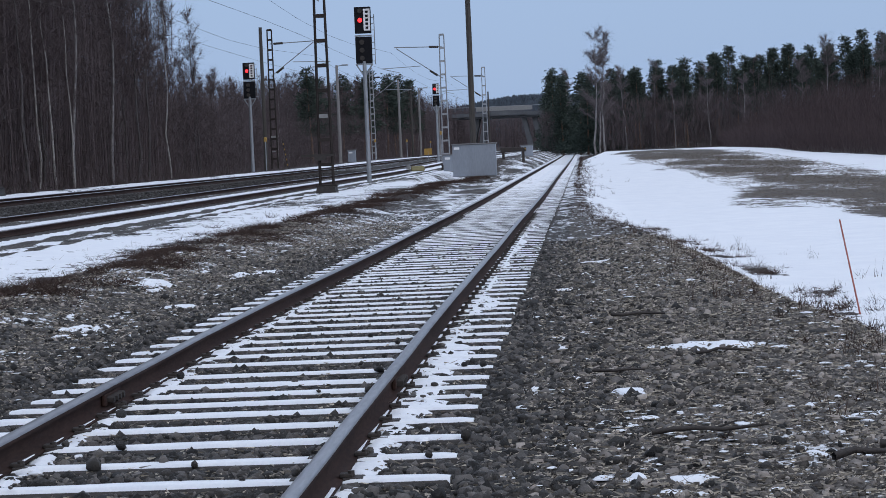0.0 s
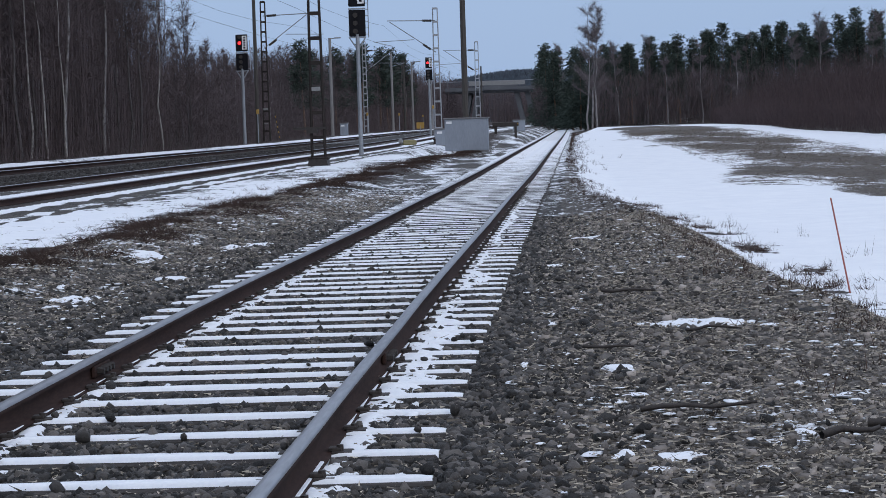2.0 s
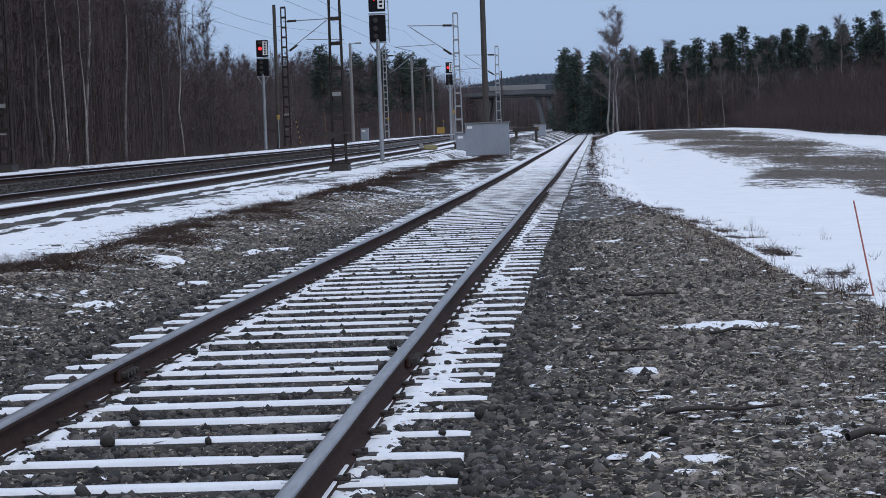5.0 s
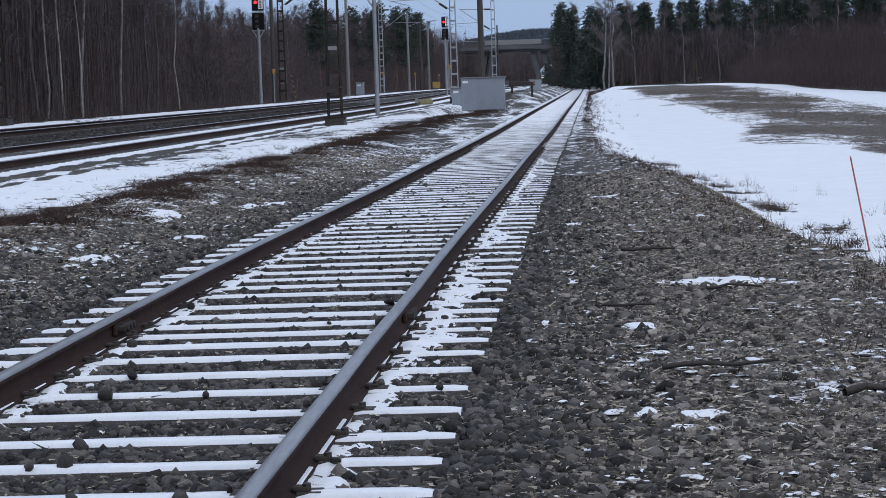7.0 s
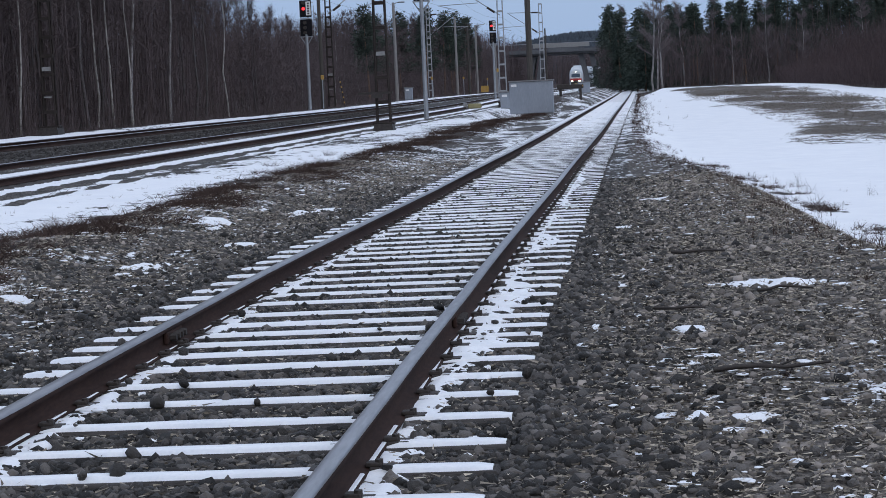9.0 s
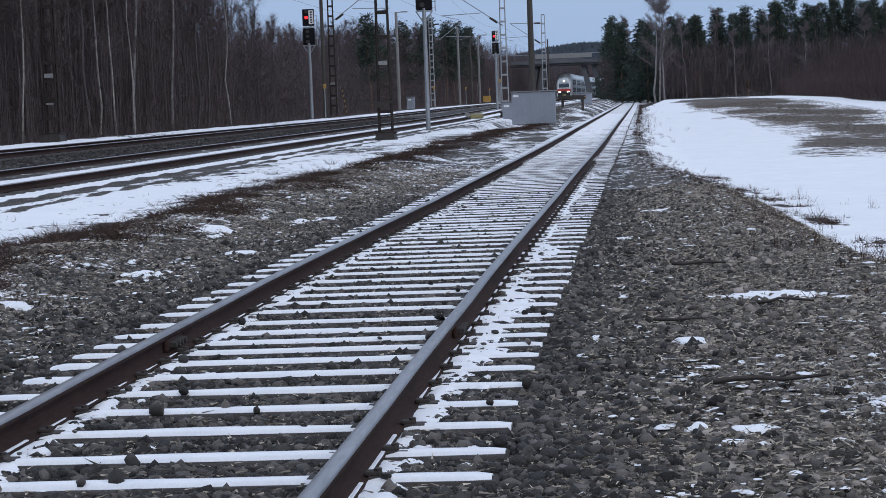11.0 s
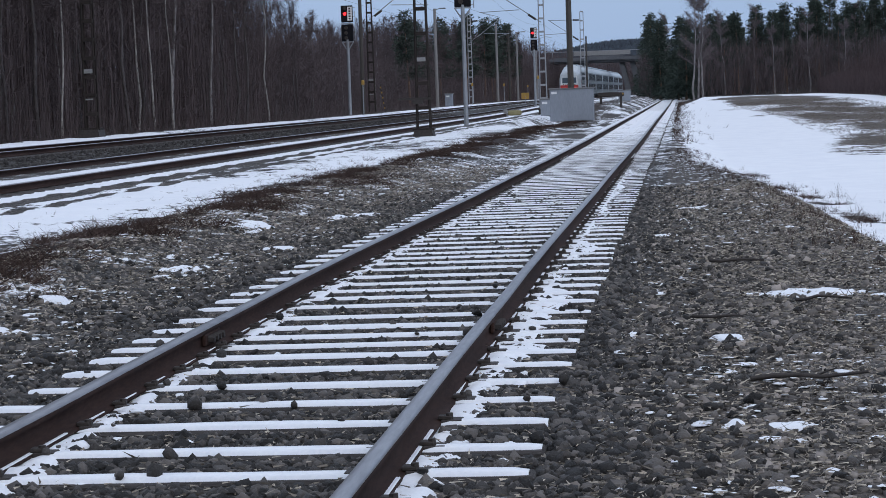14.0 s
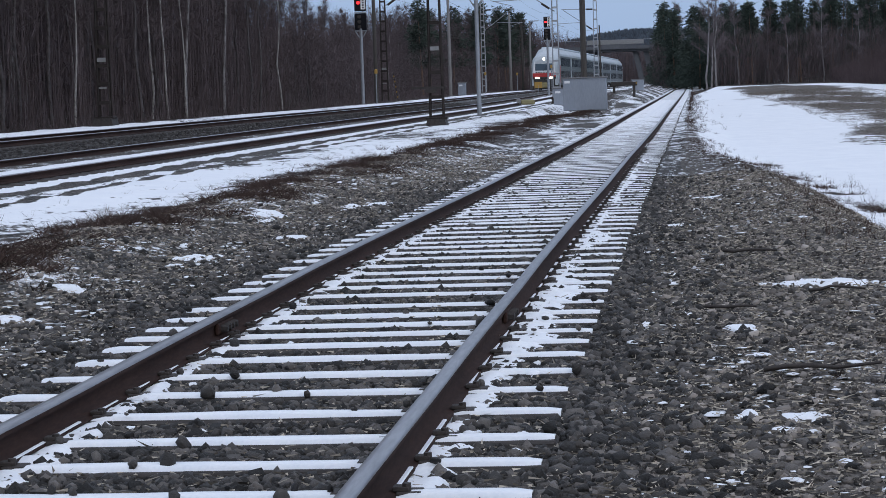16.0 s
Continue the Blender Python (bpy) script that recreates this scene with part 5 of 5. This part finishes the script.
def build_stones():
    rng = np.random.default_rng(17)
    # crushed stone of the siding bed and its shoulders
    n = 62000
    y = 6.5 + 26 * rng.uniform(0, 1, n) ** 1.5
    x = siding_x(y) - 0.83 + rng.uniform(-1, 1, n) * (1.45 + rng.exponential(0.42, n))
    d = x - siding_x(y)
    on_sleeper = (np.abs(y[:, None] - np.array(SLEEPERS_Y[40:100])).min(1) < 0.125) & (d > -2.17) & (d < 0.56)
    in_rail = (np.abs(d) < 0.11) | (np.abs(d + 1.594) < 0.11)
    keep = ~in_rail & (~on_sleeper | (rng.uniform(0, 1, n) < 0.012 * (y < 16)))
    x, y, on = x[keep], y[keep], on_sleeper[keep]
    size = rng.lognormal(math.log(0.0165), 0.36, len(x)).clip(0.008, 0.034)
    scatter_stones("ballast_stones", "loose dark crushed stones between and beside the sleepers", x, y, size, M_STONE, 0.25, rng, lift=np.where(on, 0.05, 0.006), blocky=True)
    # gravel of the bank and of the left shoulder
    n = 95000
    s = rng.uniform(0, 1, n)
    y = 6.5 + np.where(s < 0.55, 26, 40) * rng.uniform(0, 1, n) ** 1.4
    x = np.where(s < 0.55, siding_x(y) + 0.55 + rng.uniform(0, 1, n) * (bank_x(y) - siding_x(y) + 0.3), siding_x(y) - 2.3 - rng.uniform(0, 2.6, n))
    size = rng.lognormal(math.log(0.0072), 0.6, n).clip(0.003, 0.028)
    scatter_stones("gravel_stones", "small brown-grey gravel and clods on the bank", x, y, size, M_CLOD, 0.3, rng)
    # dark clods and larger stones on the bank
    n = 2600
    y = 6.5 + 24 * rng.uniform(0, 1, n) ** 1.3
    x = siding_x(y) + 0.6 + rng.exponential(0.55, n)
    keep = x < bank_x(y)
    scatter_stones("dark_clods", "dark wet clods and larger stones on the bank", x[keep], y[keep], rng.lognormal(math.log(0.019), 0.35, keep.sum()).clip(0.01, 0.042), M_STONE, 0.3, rng, blocky=True)
    # coarse ballast of the main line's shoulder
    n = 16000
    y = 32 + 110 * rng.uniform(0, 1, n) ** 1.3
    x = main_x(y) + rng.uniform(1.25, 4.1, n)
    scatter_stones("shoulder_ballast", "dark crushed stone on the main line's shoulder", x, y, rng.lognormal(math.log(0.03), 0.3, n), M_SHOULDER, 0.3, rng)
    # snow lumps beside the rails and scattered on the gravel
    n = 500
    y = 6.5 + 34 * rng.uniform(0, 1, n) ** 1.2
    x = siding_x(y) + np.where(rng.uniform(0, 1, n) < 0.68, 0.12 + rng.exponential(0.085, n), -1.49 + rng.exponential(0.1, n))
    size = rng.lognormal(math.log(0.028), 0.4, n).clip(0.012, 0.06)
    scatter_stones("snow_lumps", "soft lumps of melting snow beside the rails", x, y, size, M_SNOW, 0.3, rng, flat=0.38, lift=0.02)
    n = 12000
    y = 6.5 + 46 * rng.uniform(0, 1, n) ** 1.3
    a = rng.uniform(0, 1, n) < 0.4
    x = np.where(a, siding_x(y) + rng.uniform(0.7, 2.9, n), siding_x(y) - rng.uniform(2.25, 4.5, n))
    cl = np.array([noise.noise(Vector((p * 0.8, q * 0.8, 5))) for p, q in zip(x, y)])
    keep = (cl > -0.08) & (x < bank_x(y) + 0.4)
    x, y = x[keep], y[keep]
    size = rng.lognormal(math.log(0.0125), 0.6, len(x)).clip(0.005, 0.055)
    scatter_stones("snow_scraps", "thin scraps of old snow on the gravel", x, y, size, M_SNOW, 0.2, rng, flat=0.16, lift=0.012)


def build_snow_patches():
    """Old snow lying in shallow hollows of the gravel."""
    spots = [(0.19, 9.1, 0.1, 0.2), (0.47, 8.94, 0.15, 0.14), (0.32, 8.45, 0.14, 0.12), (-0.04, 8.2, 0.1, 0.16), (0.68, 14.15, 0.36, 0.3), (0.29, 10.9, 0.07, 0.12), (0.22, 11.9, 0.09, 0.3), (0.95, 8.3, 0.2, 0.2),
             (0.3, 12.6, 0.1, 0.12), (-4.57, 15.0, 0.22, 0.3), (-4.35, 13.2, 0.2, 0.25), (-3.68, 20.5, 0.3, 0.45), (-4.76, 23.1, 0.22, 0.7), (-4.1, 17.4, 0.18, 0.3), (-3.9, 26, 0.4, 1.0), (0.2, 26, 0.22, 0.6), (-0.15, 21, 0.14, 0.5)]
    h = Heap()
    for k, (x0, y0, rx, ry) in enumerate(spots):
        rx, ry = rx * 0.85, ry * (0.5 if y0 < 16 else 0.7)
        u = np.linspace(-1.5, 1.5, 26)
        gx, gy = np.meshgrid(x0 + u * rx, y0 + u * ry)
        x, y = gx.ravel(), gy.ravel()
        rough = np.array([noise.noise(Vector((p * 5, q * 3.2, k))) + 0.5 * noise.noise(Vector((p * 16, q * 11, k))) for p, q in zip(x, y)])
        r2 = ((x - x0) / rx) ** 2 + ((y - y0) / ry) ** 2
        z = ground_z(x, y) + 0.05 * relief(x, y) + relief(np.full_like(x, x0), np.full_like(x, y0)) * 0.9 + np.clip(0.022 * (1 - r2) + 0.065 * rough, -0.08, 0.022)
        i, j = np.meshgrid(np.arange(25), np.arange(25))
        a = (j * 26 + i).ravel()
        h.add(np.column_stack([x, y, z]), np.concatenate([np.stack([a, a + 1, a + 27], 1), np.stack([a, a + 27, a + 26], 1)]))
    ob = h.mesh("snow_patches", M_SNOW)
    ob.data.shade_smooth()
    tagged(ob, "thin melting snow patches on the gravel", "snow", kind="stuff")


build_snow_patches()
M_SHOULDER = surface("dark_shoulder_stone", (0.014, 0.013, 0.013), (0.06, 0.055, 0.052), 0.85, coarse=9, fine=60, bump=0.4, depth=0.01, island=0.6, gloss=0.2)
M_CLOD = surface("gravel_and_clods", (0.023, 0.02, 0.018), (0.255, 0.226, 0.202), 0.9, coarse=25, fine=120, bump=0.5, depth=0.006, island=0.75, gloss=0.3, skew=1.8)
M_LITTER = surface("dry_litter", (0.035, 0.029, 0.024), (0.45, 0.4, 0.33), 0.9, coarse=5, fine=40, bump=0, island=0.8, gloss=0.15)
build_stones()


def tufts(name, label, x, y, blades, height, spreadout, width, material, rng):
    h = Heap()
    z = surface_z(x, y)
    n = len(x)
    a = np.repeat(np.column_stack([x, y, z]), blades, 0) + rng.normal(0, spreadout * 0.35, (n * blades, 3)) * [1, 1, 0.1]
    up = rng.uniform(0.35, 1.0, (n * blades, 1)) * np.repeat(height, blades)[:, None] * np.array([[0, 0, 1.0]])
    b = a + up + rng.normal(0, spreadout * 0.5, (n * blades, 3)) * [1, 1, 0.3]
    h.slivers(a, b, rng.uniform(0.5, 1.2, n * blades) * width, rng)
    tagged(h.mesh(name, material), label, "dry plants", kind="stuff")


def build_plants():
    rng = np.random.default_rng(29)
    n = 3200
    y = 9 + 120 * rng.uniform(0, 1, n) ** 1.5
    x = -5.6 + rng.normal(0, 0.36, n) - 0.15 * np.sin(y * 0.7) - 0.1 * np.sin(y * 1.9 + 1)
    lush = np.array([noise.noise(Vector((p * 0.9, q * 0.45, 31))) for p, q in zip(x, y)])
    keep = (lush > 0.05) | (rng.uniform(0, 1, n) < 0.12)
    x, y, lush = x[keep], y[keep], lush[keep]
    tufts("heather", "dark red-brown dead heather along the shallow ditch", x, y, 30, 0.03 + 0.12 * np.clip(lush + 0.2, 0, 0.8) + rng.uniform(0, 0.05, len(x)), 0.2, 0.01, M_HEATHER, rng)
    n = 420
    y = 19 + 27 * rng.uniform(0, 1, n)
    x = glide(y, [(18, 2.6), (22, 2.65), (26, 2.9), (30, 2.45), (34.5, 2.2), (38.5, 1.9), (46, 1.4)]) + rng.normal(0, 0.16, n)
    lush = np.array([noise.noise(Vector((p * 0.9, q * 0.6, 77))) for p, q in zip(x, y)])
    x, y = x[lush > -0.05], y[lush > -0.05]
    tufts("field_clumps", "dark weed clumps on the snow at the bank's foot", x, y, 16, rng.uniform(0.03, 0.12, len(x)), 0.1, 0.007, M_HEATHER, rng)
    n = 260
    y = 8 + 60 * rng.uniform(0, 1, n) ** 1.4
    x = -6.1 - rng.exponential(0.6, n)
    tufts("verge_grass", "thin dry grass poking through the snow", x, y, 6, rng.uniform(0.04, 0.13, n), 0.09, 0.006, M_STRAW, rng)
    n = 800
    y = 10 + 45 * rng.uniform(0, 1, n) ** 1.3
    x = bank_x(y) + rng.normal(0.15, 0.35, n)
    tufts("bank_grass", "dry grass and stalks on the bank beside the snow", x, y, 9, rng.uniform(0.04, 0.16, n), 0.08, 0.006, M_HEATHER, rng)
    n = 260
    y = 14 + 26 * rng.uniform(0, 1, n)
    x = bank_x(y) + rng.uniform(0.6, 2.6, n)
    keep = np.array([noise.noise(Vector((p * 0.7, q * 0.4, 9))) for p, q in zip(x, y)]) > 0.08
    tufts("snow_stalks", "thin dry stalks standing in the snow", x[keep], y[keep], 7, rng.uniform(0.06, 0.28, keep.sum()), 0.1, 0.005, M_HEATHER, rng)
    n = 9000
    y = 46 + 120 * rng.uniform(0, 1, n)
    lo = glide(y, [(44, 9), (48, 6.6), (54, 5.75), (61, 4.8), (104, 5.1), (127, 4.7), (156, 3.5), (185, 4.2)])
    hi = glide(y, [(66, 24), (84, 14), (92, 12.9), (126, 13.5), (175, 13.4)])
    x = lo + (hi - lo) * rng.uniform(0.03, 0.97, n)
    tufts("field_stubble", "flattened brown grass where the snow has melted", x, y, 5, rng.uniform(0.03, 0.12, n), 0.14, 0.012, M_STRAW, rng)
    n = 800
    y = 60 + 190 * rng.uniform(0, 1, n)
    x = siding_x(y) + 0.85 + rng.exponential(0.3, n)
    tufts("trackside_grass", "dry weeds beside the siding", x, y, 6, rng.uniform(0.05, 0.3, n), 0.13, 0.012, M_HEATHER, rng)


build_plants()


def build_litter():
    """Straw, bark and splinters lying on the gravel."""
    rng = np.random.default_rng(41)
    h = Heap()
    n = 110000
    s = rng.uniform(0, 1, n)
    y = 6.5 + np.where(s < 0.58, 26, 38) * rng.uniform(0, 1, n) ** 1.4
    x = np.where(s < 0.58, siding_x(y) + 0.75 + rng.uniform(0, 1, n) * (bank_x(y) - siding_x(y) + 0.1), siding_x(y) - 2.3 - rng.uniform(0, 2.3, n))
    a = np.column_stack([x, y, surface_z(x, y) + rng.uniform(0.004, 0.02, n)])
    ang = rng.uniform(0, 2 * math.pi, n)
    ln = rng.lognormal(math.log(0.03), 0.5, n).clip(0.01, 0.11)
    b = a + np.column_stack([np.cos(ang) * ln, np.sin(ang) * ln, rng.normal(0, 0.2, n) * ln])
    h.slivers(a, b, rng.uniform(0.004, 0.012, n), rng)
    n = 16000
    y = 6.5 + 20 * rng.uniform(0, 1, n) ** 1.4
    x = siding_x(y) + rng.uniform(-2.5, 0.85, n)
    keep = np.abs(y[:, None] - np.array(SLEEPERS_Y[40:95])).min(1) > 0.1
    x, y = x[keep], y[keep]
    n = len(x)
    a = np.column_stack([x, y, surface_z(x, y) + rng.uniform(0.008, 0.03, n)])
    ang = rng.uniform(0, 2 * math.pi, n)
    ln = rng.lognormal(math.log(0.03), 0.4, n).clip(0.01, 0.09)
    b = a + np.column_stack([np.cos(ang) * ln, np.sin(ang) * ln, rng.normal(0, 0.2, n) * ln])
    h.slivers(a, b, rng.uniform(0.005, 0.014, n), rng)
    tagged(h.mesh("litter", M_LITTER), "dry straw, bark and splinters strewn on the gravel", "plant litter", kind="stuff")


build_litter()


def stick(x, y, length, turn, r):
    rng = np.random.default_rng(int(x * 100) % 97 + int(y * 10))
    s = thing("fallen_stick", "dark wet stick lying on the gravel", "stick", pose(x, y, ground_at(x, y) + 0.03, 0, 0, turn), group="sticks on the gravel")
    h = Heap()
    u = np.linspace(0, 1, 6)
    h.tube(np.column_stack([u * length, rng.normal(0, 0.015, 6), 0.02 + rng.uniform(0, 0.02, 6)]), r * (1 - 0.5 * u), 5)
    ob = h.mesh("stem", M_IRON)
    ob.parent = s
    h = Heap()
    h.tube([(length * 0.5, 0, 0.02), (length * 0.75, 0.08, 0.05)], [r * 0.5, r * 0.2], 4)
    ob = h.mesh("side_twig", M_IRON)
    ob.parent = s


for args in ((0.22, 16.6, 0.42, 8, 0.016), (0.3, 10.0, 0.55, 5, 0.014), (1.02, 9.0, 0.3, 25, 0.02), (1.25, 9.25, 0.28, -15, 0.02), (0.05, 12.6, 0.3, -8, 0.012), (0.7, 13.4, 0.35, 12, 0.012)):
    stick(*args)


def motions():
    for k, c in enumerate(TRAIN):
        walk(c, train_rows(k))


motions()
